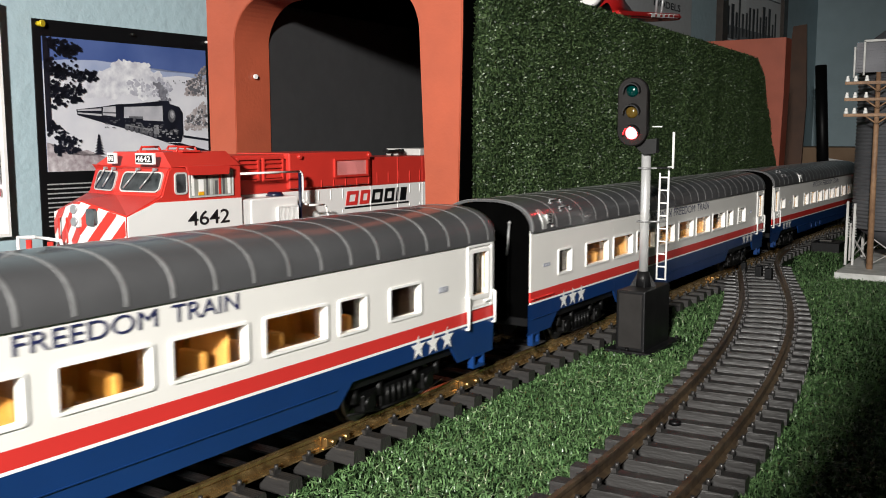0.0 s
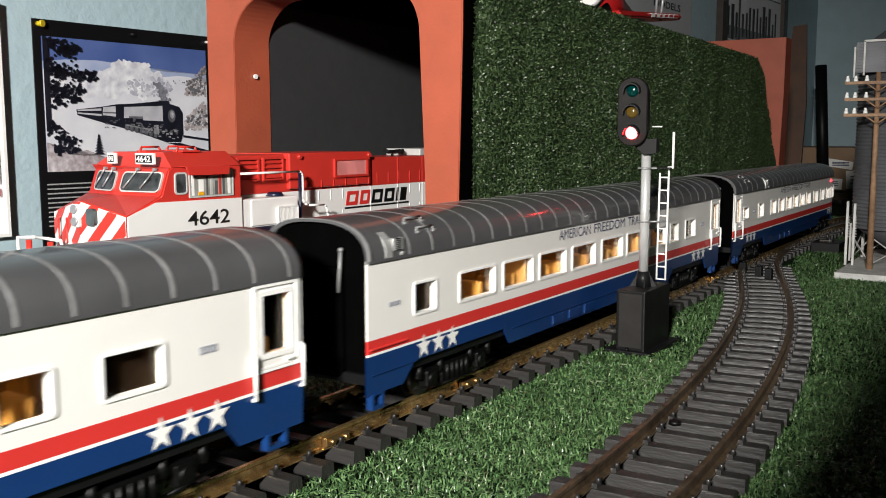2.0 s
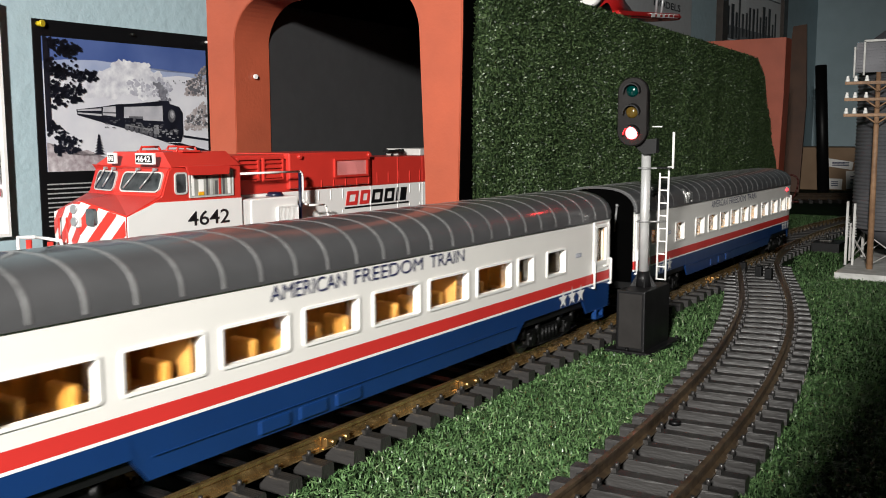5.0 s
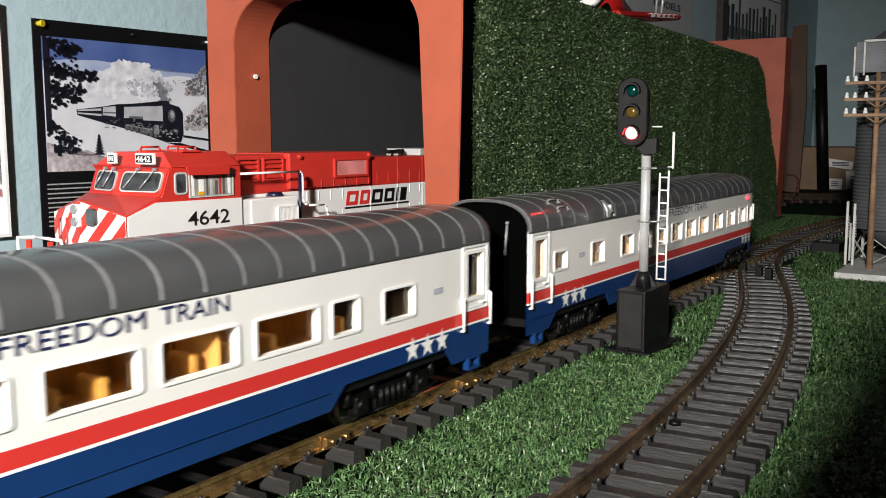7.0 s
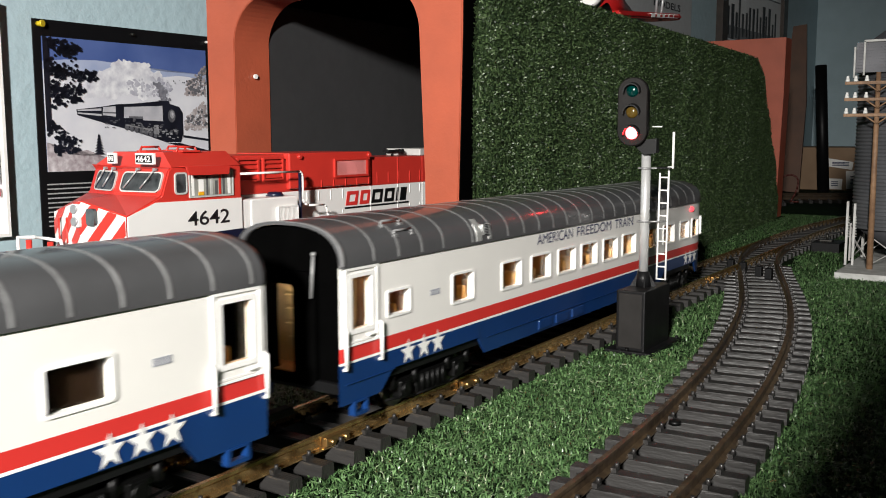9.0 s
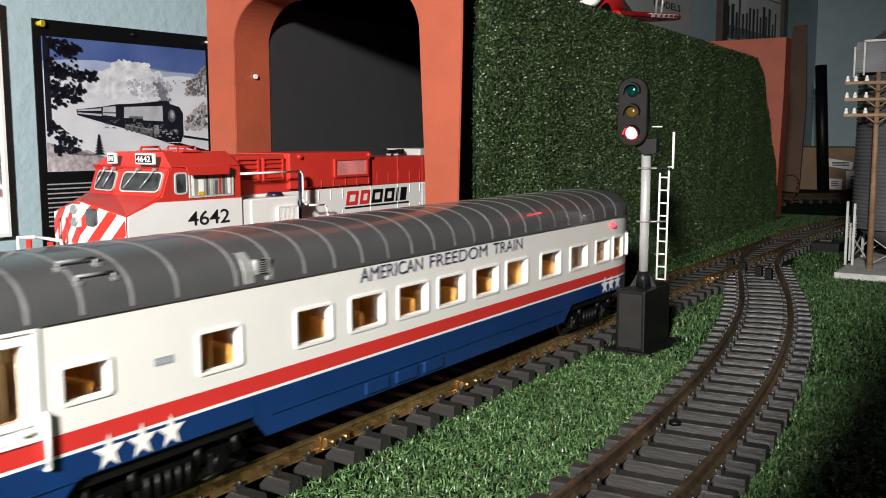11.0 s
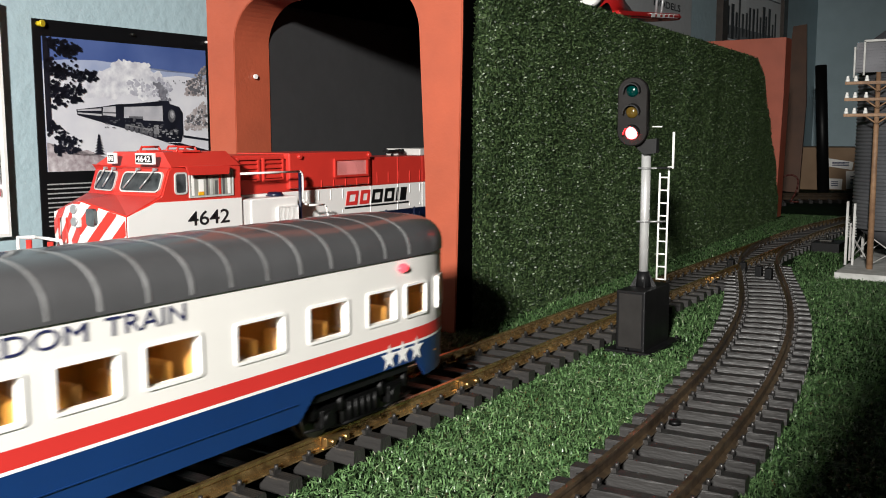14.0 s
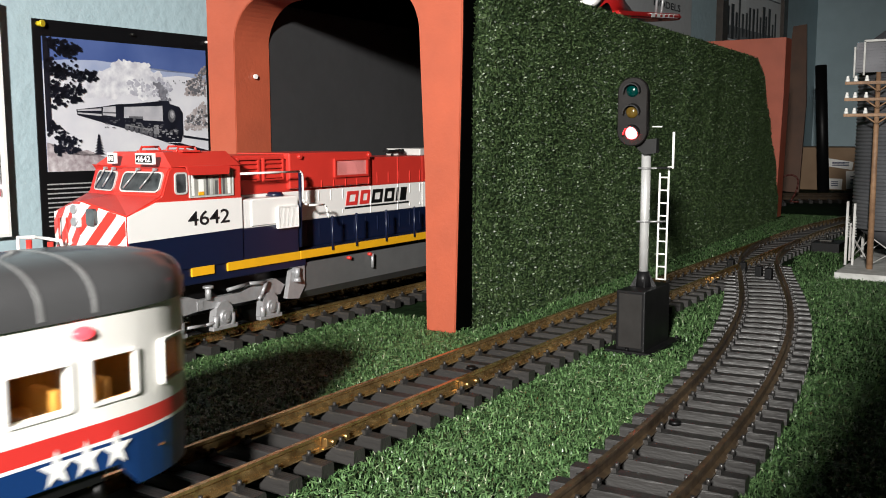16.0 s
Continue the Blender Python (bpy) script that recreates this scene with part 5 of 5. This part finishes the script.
    for k in range(32):
        bm = bmesh.new()
        box(bm, .7210 + k * .00155, .72155 + k * .00155, hy - .0052, hy - .0046, .1297, .1441)
        part("grille_bar", bm, mat("grille_pale", (.60, .20, .19), .5, var=.1), g)
    HINGES = [(.1190, .1255, LRED), (.1060, .1150, LWHITE), (.0915, .0945, LWHITE), (.070, .084, LNAVY)]
    for x in (.683, .700, .7185, .737, .7555, .775, .795, .815, .835, .855, .875, .895, .915):
        for z0, z1, m2 in HINGES if not .74 < x < .855 else HINGES[:1] + HINGES[3:]:
            z1 = .1300 if m2 is LRED and x > .78 else z1
            bm = bmesh.new()
            box(bm, x - .0004, x + .0004, hy - (.0047 if m2 is LRED and x < .779 else .0006), hy, z0, z1)
            part("hood_hinge", bm, m2, root)
    for x in (.783, .832, .88):
        for z0, z1, m2 in ((.1168, .1455, LRED), (.0883, .1164, LWHITE)):
            bm = bmesh.new()
            box(bm, x - .0004, x + .0004, hy - .0006, hy, z0, z1)
            part("hood_seam", bm, m2, root)
    for x in (.668, .775):
        bm = bmesh.new()
        cyl(bm, (x, hy - .0065, .1490), (x, hy - .003, .1490), .0022, seg=12)
        part("lifting_lug", bm, LRED, root)
    # emblem as plain slanted blocks
    lx = .7415
    emb = None
    for k, (w, mt) in enumerate(((.0215, RED), (.0190, RED), (.0210, BLACK), (.0200, BLACK), (.0065, BLACK), (.0140, BLACK))):
        bm = bmesh.new()
        z0, z1 = .0982, .1125
        out = [(lx, z0), (lx + w - .003, z0), (lx + w, z1), (lx + .003, z1)]
        if w > .018:
            inn = [(lx + .0052, z0 + .0036), (lx + w - .0066, z0 + .0036), (lx + w - .0048, z1 - .0036), (lx + .0068, z1 - .0036)]
            ring(bm, out, inn, hy - .0005, hy - .0001)
        else:
            prism(bm, out, "y", hy - .0005, hy - .0001)
        part("emblem_block", bm, mt, root, "slanted block of the side emblem")
        lx += w + .0012
    bm = bmesh.new()
    box(bm, .7400, .8525, hy - .0005, hy - .0001, .0948, .0966)
    part("emblem_line", bm, BLACK, root)
    # handrails along the walkway
    for x in (.6970, .7345, .7845, .836, .89, .95):
        bm = bmesh.new()
        cyl(bm, (x, yn - .0014, .0590), (x, yn - .0014, .0905), .0013, seg=8)
        ball(bm, (x, yn - .0014, .0905), .0017, seg=8)
        part("stanchion", bm, LNAVY, root, "navy handrail post")
    bm = bmesh.new()
    pipe(bm, [(.6935, yn, .0905), (.6915, yn, .0950), (.6900, yn, .1010), (.6870, yn, .1032), (.6640, yn, .1042), (.6590, yn, .1062), (.6570, yn, .1100), (.6568, yn, .1315), (.6556, yn, .1345), (.6530, yn, .1360), (.5780, yn, .1364)], .0010)
    part("white_handrail", bm, FRAMEW, root, "bent white handrail")
    bm = bmesh.new()
    cyl(bm, (.6535, yn + .0008, .066), (.6540, yn + .0008, .1368), .0015, seg=10)
    part("navy_post", bm, LNAVY, root)
    bm = bmesh.new()
    cyl(bm, (.8565, .622, .1455), (.8565, .622, .1490), .0016, seg=10)
    box(bm, .8500, .8630, .6195, .6245, .1485, .1496, .0003)
    for y, z, a, b in ((.6190, .1508, .8720, .8440), (.6220, .1518, .8420, .8640), (.6250, .1508, .8740, .8480)):
        cyl(bm, (a + (.007 if a < b else -.007), y, z), (b, y, z), .0011, seg=10)
        cyl(bm, (a + (.007 if a < b else -.007), y, z), (a, y, z), .0012, .0031, seg=12)
        ball(bm, (b, y, z), .0018, seg=8)
    part("horn", bm, BLACK, root, "black air horn cluster")
    bm = bmesh.new()
    box(bm, .47, 1.14, C - .030, C + .030, .018, .0478, .001)
    part("underframe", bm, BLACK, root, "black underframe")
    bm = bmesh.new()
    box(bm, .885, .95, C - .024, C + .024, .1462, .1540, .001)
    part("exhaust_box", bm, GREYTRIM, root, "pale grey exhaust box")
    # fuel tank and truck
    bm = bmesh.new()
    prism(bm, [(yn + .003, .0500), (yn + .003, .0235), (yn + .012, .0150), (C + .036, .0150), (C + .045, .0235), (C + .045, .05)], "x", .6600, .96)
    part("fuel_tank", bm, LTANK, root, "dark grey fuel tank")
    for x, m2 in ((.725, LRED), (.759, LRED)):
        bm = bmesh.new()
        cyl(bm, (x, yn - .001, .0480), (x, yn + .004, .0480), .0017, seg=12)
        part("filler_cap", bm, m2, root)
    bm = bmesh.new()
    cyl(bm, (.762, yn, .034), (.762, yn, .0485), .0017, seg=10)
    part("sight_glass", bm, LSILV, root)
    tr = tagged(part("truck_frame", loco_truck_bm(yn), LSILV, root, "silver cast truck frame"))
    for x in (.500, .556, .612):
        for s in (-1, 1):
            bm = bmesh.new()
            cyl(bm, (x, C + s * .0205, .0165), (x, C + s * .026, .0165), .0165, seg=24)
            part("truck_wheel", bm, DARK, tr)
    for x in (.640,):
        bm = bmesh.new()
        cyl(bm, (x + .006, yn - .001, .0345), (x + .006, yn - .001, .0385), .0042, .0028, seg=14)
        cyl(bm, (x + .006, yn - .001, .0385), (x + .006, yn - .001, .0475), .0026, seg=12)
        part("bell", bm, LSILV, root, "silver bell")
    bm = bmesh.new()
    prism(bm, [(.634, .0200), (.650, .0180), (.6585, .0290), (.6585, .0500), (.646, .0500), (.640, .0440)], "y", yn + .001, yn + .006)
    part("end_casting", bm, LSILV, root)


def loco_truck_bm(yn):
    bm = bmesh.new()
    y0, y1 = yn + .004, yn + .009
    prism(bm, [(.475, .0270), (.492, .0370), (.520, .0375), (.532, .0335), (.580, .0335), (.592, .0375), (.622, .0400), (.634, .0330), (.628, .0250), (.590, .0245), (.530, .0245), (.482, .0200)], "y", y0, y1)
    for x in (.500, .556, .612):
        prism(bm, [(x - .011, .0085), (x + .011, .0085), (x + .009, .0240), (x + .004, .0290), (x - .004, .0290), (x - .009, .0240)], "y", y0 - .003, y1)
        cyl(bm, (x, y0 - .0052, .0165), (x, y0, .0165), .0055, seg=16)
        cyl(bm, (x, y0 - .0062, .0165), (x, y0 - .005, .0165), .0028, seg=12)
        for d in (-.0095, .0095):
            cyl(bm, (x + d, y0 - .002, .0085), (x + d, y0 - .002, .0180), .0026, seg=10)
        box(bm, x - .014, x + .014, y0 - .004, y0 + .002, .0055, .0090, .0006)
    cyl(bm, (.5400, y0 - .001, .0330), (.5400, y0 - .001, .0440), .0026, seg=12)
    cyl(bm, (.5400, y0 - .001, .0425), (.5400, y0 - .001, .0445), .0045, seg=12)
    box(bm, .528, .5350, y0 - .0006, y0 + .001, .0255, .0325, .0003)
    pipe(bm, [(.560, y0 - .003, .0385), (.585, y0 - .003, .0405), (.606, y0 - .004, .0395), (.600, y0 - .004, .0290), (.596, y0 - .004, .0250)], .0016)
    pipe(bm, [(.515, y0 - .002, .0130), (.535, y0 - .002, .0120), (.548, y0 - .002, .0130)], .0013)
    return bm


loco()


# ---- grain silo, telegraph pole ----
GALV = mat("galvanised", (.22, .225, .24), .42, metal=.55, var=.2, scale=25, second=(.11, .11, .12), bump=.05)
GALVD = mat("galvanised_dark", (.10, .10, .11), .5, metal=.4, var=.2, scale=40)
POSTW = mat("weathered_white", (.55, .55, .53), .6, var=.2, scale=90, second=(.30, .29, .27))
POLEW = mat("pole_wood", (.34, .20, .11), .6, var=.25, scale=160, second=(.18, .10, .055), bump=.3, bscale=400)


def silo():
    cx, cy, r = 1.445, .162, .072
    root = tagged(new("grain_silo"), "corrugated grey metal grain silo on a white base", "silo")
    bm = bmesh.new()
    box(bm, 1.294, 1.60, .03, .2285, GROUND, -.0090, .0012)
    part("base_slab", bm, mat("slab_white", (.60, .60, .58), .6, var=.2, scale=70, second=(.36, .36, .34), bump=.3), root, "weathered white base slab")
    bm = bmesh.new()
    prev = None
    seg = 64
    z = .040
    k = 0
    while z < .286:
        rr = r + .0010 * math.sin(k * math.pi / 2)
        cur = [bm.verts.new((cx + rr * math.cos(2 * math.pi * i / seg), cy + rr * math.sin(2 * math.pi * i / seg), z)) for i in range(seg)]
        if prev:
            for i in range(seg):
                bm.faces.new((prev[i], prev[(i + 1) % seg], cur[(i + 1) % seg], cur[i])).smooth = True
        prev = cur
        z += .00125
        k += 1
    part("silo_body", bm, GALV, root, "corrugated metal cylinder")
    bm = bmesh.new()
    cyl(bm, (cx, cy, .286), (cx, cy, .335), r + .003, .012, seg=32)
    cyl(bm, (cx, cy, .335), (cx, cy, .345), .014, seg=24)
    part("silo_roof", bm, GALVD, root, "dark conical roof")
    bm = bmesh.new()
    cyl(bm, (cx, cy, .005), (cx, cy, .040), .015, r - .004, seg=32)
    part("hopper", bm, GALVD, root)
    # corrugated hatch housing with white corner strips
    bm = bmesh.new()
    box(bm, 1.372, 1.44, .120, .2275, .252, .2915)
    for i in range(10):
        box(bm, 1.3712, 1.373, .120, .2275, .2535 + i * .0039, .2553 + i * .0039)
    hs = part("hatch_housing", bm, GALVD, root)
    for y0, y1, z0, z1 in ((.2275, .2300, .2450, .2860), (.2155, .2180, .2480, .2930), (.1640, .1675, .2480, .2930), (.164, .2180, .2915, .2945)):
        bm = bmesh.new()
        box(bm, 1.368, 1.371, y0, y1, z0, z1, .0004)
        part("corner_strip", bm, POSTW, hs, "white corner strip")
    for i in range(8):
        a = 2 * math.pi * i / 8 + .25
        x, y = cx + r * math.cos(a), cy + r * math.sin(a)
        bm = bmesh.new()
        box(bm, x - .002, x + .002, y - .002, y + .002, -.0092, .0450, .0003)
        part("leg", bm, POSTW, root, "white steel leg")
        a2 = a + 2 * math.pi / 8
        x2, y2 = cx + r * math.cos(a2), cy + r * math.sin(a2)
        for za, zb in ((-.007, .030), (.030, -.007)):
            bm = bmesh.new()
            cyl(bm, (x, y, za), (x2, y2, zb), .0009, seg=6)
            part("brace", bm, POSTW, root)
    for x, y, z1 in ((1.375, .2290, .0790), (1.379, .2205, .0760), (1.375, .160, .075)):
        bm = bmesh.new()
        box(bm, x - .0016, x + .0016, y - .0016, y + .0016, -.0092, z1, .0004)
        p = part("guide_post", bm, POSTW, root, "white guide post")
        for i in range(8):
            bm = bmesh.new()
            box(bm, x - .0006, x + .0006, y - .0032, y - .0014, .03 + i * .0038, .0312 + i * .0038)
            part("peg", bm, POSTW, p)


def pole():
    x, y = 1.350, .1945
    root = tagged(new("telegraph_pole"), "brown wooden telegraph pole with three crossarms", "telegraph pole")
    bm = bmesh.new()
    cyl(bm, (x, y, -.0092), (x, y + .0012, .2505), .0042, .0029, seg=14)
    part("post", bm, POLEW, root, "weathered wooden post")
    for z in (.2370, .2155, .1950):
        bm = bmesh.new()
        box(bm, x - .005, x - .002, y - .041, y + .041, z - .0020, z + .0020, .0003)
        arm = part("crossarm", bm, POLEW, root)
        for s in (-1, 1):
            bm = bmesh.new()
            pipe(bm, [(x - .0038, y + s * .0145, z - .001), (x - .0038, y, z - .0115)], .0011, 6)
            part("strut", bm, POLEW, arm)
        for d in (-.038, -.028, -.0145, .0145, .028, .038):
            bm = bmesh.new()
            cyl(bm, (x - .0035, y + d, z + .0020), (x - .0035, y + d, z + .0050), .0030, .0026, seg=10)
            cyl(bm, (x - .0035, y + d, z + .0050), (x - .0035, y + d, z + .0095), .0024, .0015, seg=10)
            part("insulator", bm, FRAMEW, arm, "white insulator")


silo()
pole()


# ---- switch fittings ----
def switch():
    bm = bmesh.new()
    box(bm, 1.575, 1.635, .272, .3150, GROUND, -.002, .001)
    m = tagged(part("switch_machine", bm, BLACK), "black switch motor box beside the points", "switch motor")
    bm = bmesh.new()
    box(bm, 1.598, 1.618, .288, .306, -.002, .001, .0005)
    cyl(bm, (1.604, .296, .001), (1.604, .296, .010), .0022, seg=10)
    part("switch_lever", bm, STEEL, m, "small steel lever")
    bm = bmesh.new()
    box(bm, 1.626, 1.631, .33, .385, -.0085, -.0065)
    part("throw_bar", bm, BLACK, m)
    for x, y in ((1.232, .3290), (1.205, .302), (1.19, .2860), (1.25, .35)):
        bm = bmesh.new()
        box(bm, x - .005, x + .005, y - .0042, y + .0042, -.009, .0040, .001)
        cyl(bm, (x, y, .0040), (x, y, .0058), .002, seg=8)
        tagged(part("switch_clamp", bm, BLACK), "black clamp block on the rail of the switch", "rail clamp")
    for x, y, h in ((.552, .3625 - .024, 0), (.405, .3625 - .024, 0), (1.13, .3625 - .024, 0)):
        bm = bmesh.new()
        box(bm, x - .010, x + .010, y - .0046, y - .0008, -.0072, -.0020, .0005)
        for d in (-.006, .006):
            cyl(bm, (x + d, y - .0070, -.0045), (x + d, y - .003, -.0045), .0016, seg=8)
        tagged(part("rail_joiner", bm, mat("joiner_brass", (.42, .27, .11), .35, metal=.9, var=.2)), "bright brass rail joiner clamp with screws", "rail joiner")
    for x, y in ((.60, .3625), (.55, .185)):
        bm = bmesh.new()
        cyl(bm, (x, y, -.0088), (x, y, -.0068), .0040, .0034, seg=14)
        tagged(part("tie_screw", bm, DARK), "dark round screw head on a tie", "screw")


switch()


# ---- model aeroplane on the tunnel, banner and picture behind ----
PRED = mat("plane_red", (.55, .02, .02), .3, var=.08, scale=30)


def plane():
    root = tagged(new("model_aeroplane"), "red model biplane standing on top of the tunnel", "model aeroplane")
    bm = bmesh.new()
    out = []
    for i in range(13):
        a = -math.pi / 2 + math.pi * i / 12
        out.append((1.665 + .040 * math.cos(a), .604 + .032 * math.sin(a)))
    out = [(1.36, .560)] + out + [(1.36, .628)]
    prism(bm, out, "z", 0, .010)
    bmesh.ops.bevel(bm, geom=list(bm.edges), offset=.003, segments=2, affect="EDGES")
    bmesh.ops.transform(bm, matrix=Matrix.Translation((1.36, 0, .3465)) @ Matrix.Rotation(radians(-5.2), 4, "Y") @ Matrix.Translation((-1.36, 0, 0)), verts=bm.verts)
    part("lower_wing", bm, PRED, root, "red lower wing")
    for k in range(6):
        bm = bmesh.new()
        x = 1.505 + k * .026
        z = .3475 + (x - 1.36) * .091
        prism(bm, [(x, z + .0010), (x + .018, z + .0026), (x + .018, z + .0090), (x, z + .0074)], "y", .5600 + (x - 1.36) * .045 - .0008, .5640 + (x - 1.36) * .045)
        part("marking_bar", bm, FRAMEW, root, "white wing marking")
    bm = bmesh.new()
    cyl(bm, (1.285, .590, .385), (1.60, .640, .372), .036, .012, seg=24)
    part("fuselage", bm, PRED, root)
    bm = bmesh.new()
    cyl(bm, (1.262, .5865, .3865), (1.290, .591, .385), .040, .040, seg=24)
    part("cowling", bm, FRAMEW, root, "white engine cowling ring")
    bm = bmesh.new()
    cyl(bm, (1.255, .5855, .3868), (1.27, .588, .386), .024, .030, seg=20)
    part("engine", bm, BLACK, root)
    bm = bmesh.new()
    box(bm, 1.13, 1.215, .566, .60, .3560, .366, .003)
    part("wing_tip", bm, PRED, root)
    for x, y in ((1.33, .575), (1.345, .640)):
        bm = bmesh.new()
        cyl(bm, (x, y - .006, .3455), (x, y + .006, .3455), .0190, seg=20)
        part("tyre", bm, BLACK, root)
    for x, dx in ((1.575, .02), (1.600, .03)):
        bm = bmesh.new()
        pipe(bm, [(x, .585, .368), (x + dx, .585, .470)], .0028)
        part("wing_strut", bm, LSILV, root, "silver wing strut")
    bm = bmesh.new()
    prism(bm, [(1.20, .470), (1.72, .470), (1.72, .478), (1.20, .478)], "y", .56, .64)
    part("upper_wing", bm, PRED, root)


plane()
bn = slab("banner", 1.90, 2.72, .37, .80, .002, mat("banner_grey", (.50, .51, .52), .5, var=.05), "pale shop banner hung on the wall", "banner", gap=.004)
lettering("banner_words", "MODELS", .185, .019, mat("banner_ink", (.03, .03, .035), .5), bn, Matrix.Translation((2.45, wall_at(2.45) - .0048, .514)) @ Matrix.Rotation(-.055, 4, "Z") @ Matrix.Rotation(radians(90), 4, "X"), bold=.02)

DKWOOD = mat("dark_wood", (.045, .030, .022), .4, var=.3, scale=40)
pic = framed("framed_picture", 2.93, 3.60, .42, .84, .045, .022, DKWOOD, "dark-framed print hanging on the wall above the tunnel")
rnd = random.Random(8)
PDARK = mat("print_dark", (.035, .038, .042), .5, var=.3)
GREYPR = mat("print_skyline", (.30, .32, .34), .5, var=.3, scale=30)


def wall_print(name, x0, x1, z0, z1, gap, material, parent):
    bm = bmesh.new()
    prism(bm, [(x0, wall_at(x0) - gap), (x1, wall_at(x1) - gap), (x1, wall_at(x1) - gap + .002), (x0, wall_at(x0) - gap + .002)], "z", z0, z1)
    return part(name, bm, material, parent)


wall_print("grey_shape", 3.00, 3.52, .475, .515, .0112, GREYPR, pic)
for k in range(15):
    a = 3.005 + k * .0335 + rnd.uniform(-.006, .006)
    z1 = .525 + .045 * abs(math.sin(k * 1.7)) + rnd.uniform(0, .05)
    wall_print("dark_shape", a, a + rnd.uniform(.011, .024), .470 + rnd.uniform(0, .02), z1, .0125 + k * 2e-4, PDARK, pic)
wall_print("rule_line", 2.99, 3.54, .6350, .6385, .0120, GREYPR, pic)


# ---- far end of the layout ----
def loop_at(s):
    a = math.radians(-58)
    return 2.50 + s * math.cos(a), .95 + s * math.sin(a), a


def loop_out_at(s):
    a = math.radians(-58)
    return 2.66 + s * math.cos(a), .95 + s * math.sin(a), a


track("track_loop", loop_at, 0.0, 1.0, "far return loop of dark track on turf", metal=FARRAIL)
track("track_loop_outer", loop_out_at, 0.0, 1.0, "outer return loop of dark track on turf", metal=FARRAIL)
bm = bmesh.new()
prism(bm, [(0, 0), (.062, .004), (.066, .25), (.050, .545), (.008, .550), (-.006, .30)], "x", 0, .012)
pk = tagged(part("wood_plank", bm, mat("plank_brown", (.12, .048, .020), .5, var=.3, scale=14, second=(.05, .022, .011))), "brown varnished wooden plank leaning at the wall", "wood plank")
pk.matrix_basis = pose(3.22, .690, GROUND, 0, 5, 0) @ Matrix.Scale(1, 4)
bm = bmesh.new()
cyl(bm, (3.30, .628, GROUND), (3.312, .6565, .398), .0185, seg=24)
tagged(part("black_tube", bm, BLACK), "tall black plastic tube standing at the wall", "tube")
CARD = mat("cardboard", (.30, .19, .11), .7, var=.15, scale=12)
bm = bmesh.new()
box(bm, 3.42, 3.80, .30, .78, GROUND, .128, .002)
ct = tagged(part("carton", bm, CARD), "brown cardboard carton with paper labels", "carton")
for y0, y1, z0, z1, rot in ((.560, .640, .058, .085, 8), (.540, .580, -.012, .050, -3), (.592, .640, -.014, .022, 2)):
    bm = bmesh.new()
    box(bm, -.001, .001, (y0 - y1) / 2, (y1 - y0) / 2, (z0 - z1) / 2, (z1 - z0) / 2)
    bmesh.ops.transform(bm, matrix=Matrix.Translation((3.4185, (y0 + y1) / 2, (z0 + z1) / 2)) @ Matrix.Rotation(radians(rot), 4, "X"), verts=bm.verts)
    lb = part("label", bm, FRAMEW, ct, "white paper label")
    bm = bmesh.new()
    for k in range(3):
        zz = z0 + (z1 - z0) * (.3 + .18 * k)
        box(bm, 3.4165, 3.4172, y0 + .012, y1 - .014, zz, zz + .003)
    part("print_bar", bm, NAVY, lb)
bm = bmesh.new()
pts = []
for i in range(20):
    t = i / 19
    pts.append((2.62 + .06 * t, .62 - .055 * t + .02 * math.sin(t * 9), GROUND + .006 + .075 * math.sin(math.pi * min(1, t * 1.25)) ** 1.5))
pipe(bm, pts, .0022, 6)
tagged(part("wire", bm, mat("wire_red", (.10, .02, .015), .5)), "thin dark red wire looped on the turf", "wire")

# ---- unseen phone holder, added behind the camera to shade the near corner ----
bm = bmesh.new()
# plate outline slanted to give the shade its edge
prism(bm, [(-.062, -.05), (.150, -.05), (.150, .135), (.0370, .135)], "y", -.030, -.022)
hd = new("phone_holder")
tagged(hd, "unseen black phone holder added behind the viewer to shade the near corner", "phone holder")
hp = part("back_plate", bm, BLACK, hd)
hp.matrix_basis = Matrix.Translation(EYE) @ Matrix.Rotation(YAW - math.pi / 2, 4, "Z")
bm = bmesh.new()
cyl(bm, (.06, -.026, -.186), (.06, -.026, -.045), .006, seg=12)
cyl(bm, (.06, -.026, -.1863), (.06, -.026, -.182), .03, seg=20)
st = part("stand", bm, BLACK, hd)
st.matrix_basis = Matrix.Translation(EYE) @ Matrix.Rotation(YAW - math.pi / 2, 4, "Z")


# ---- last: everything that moves ----
motions()
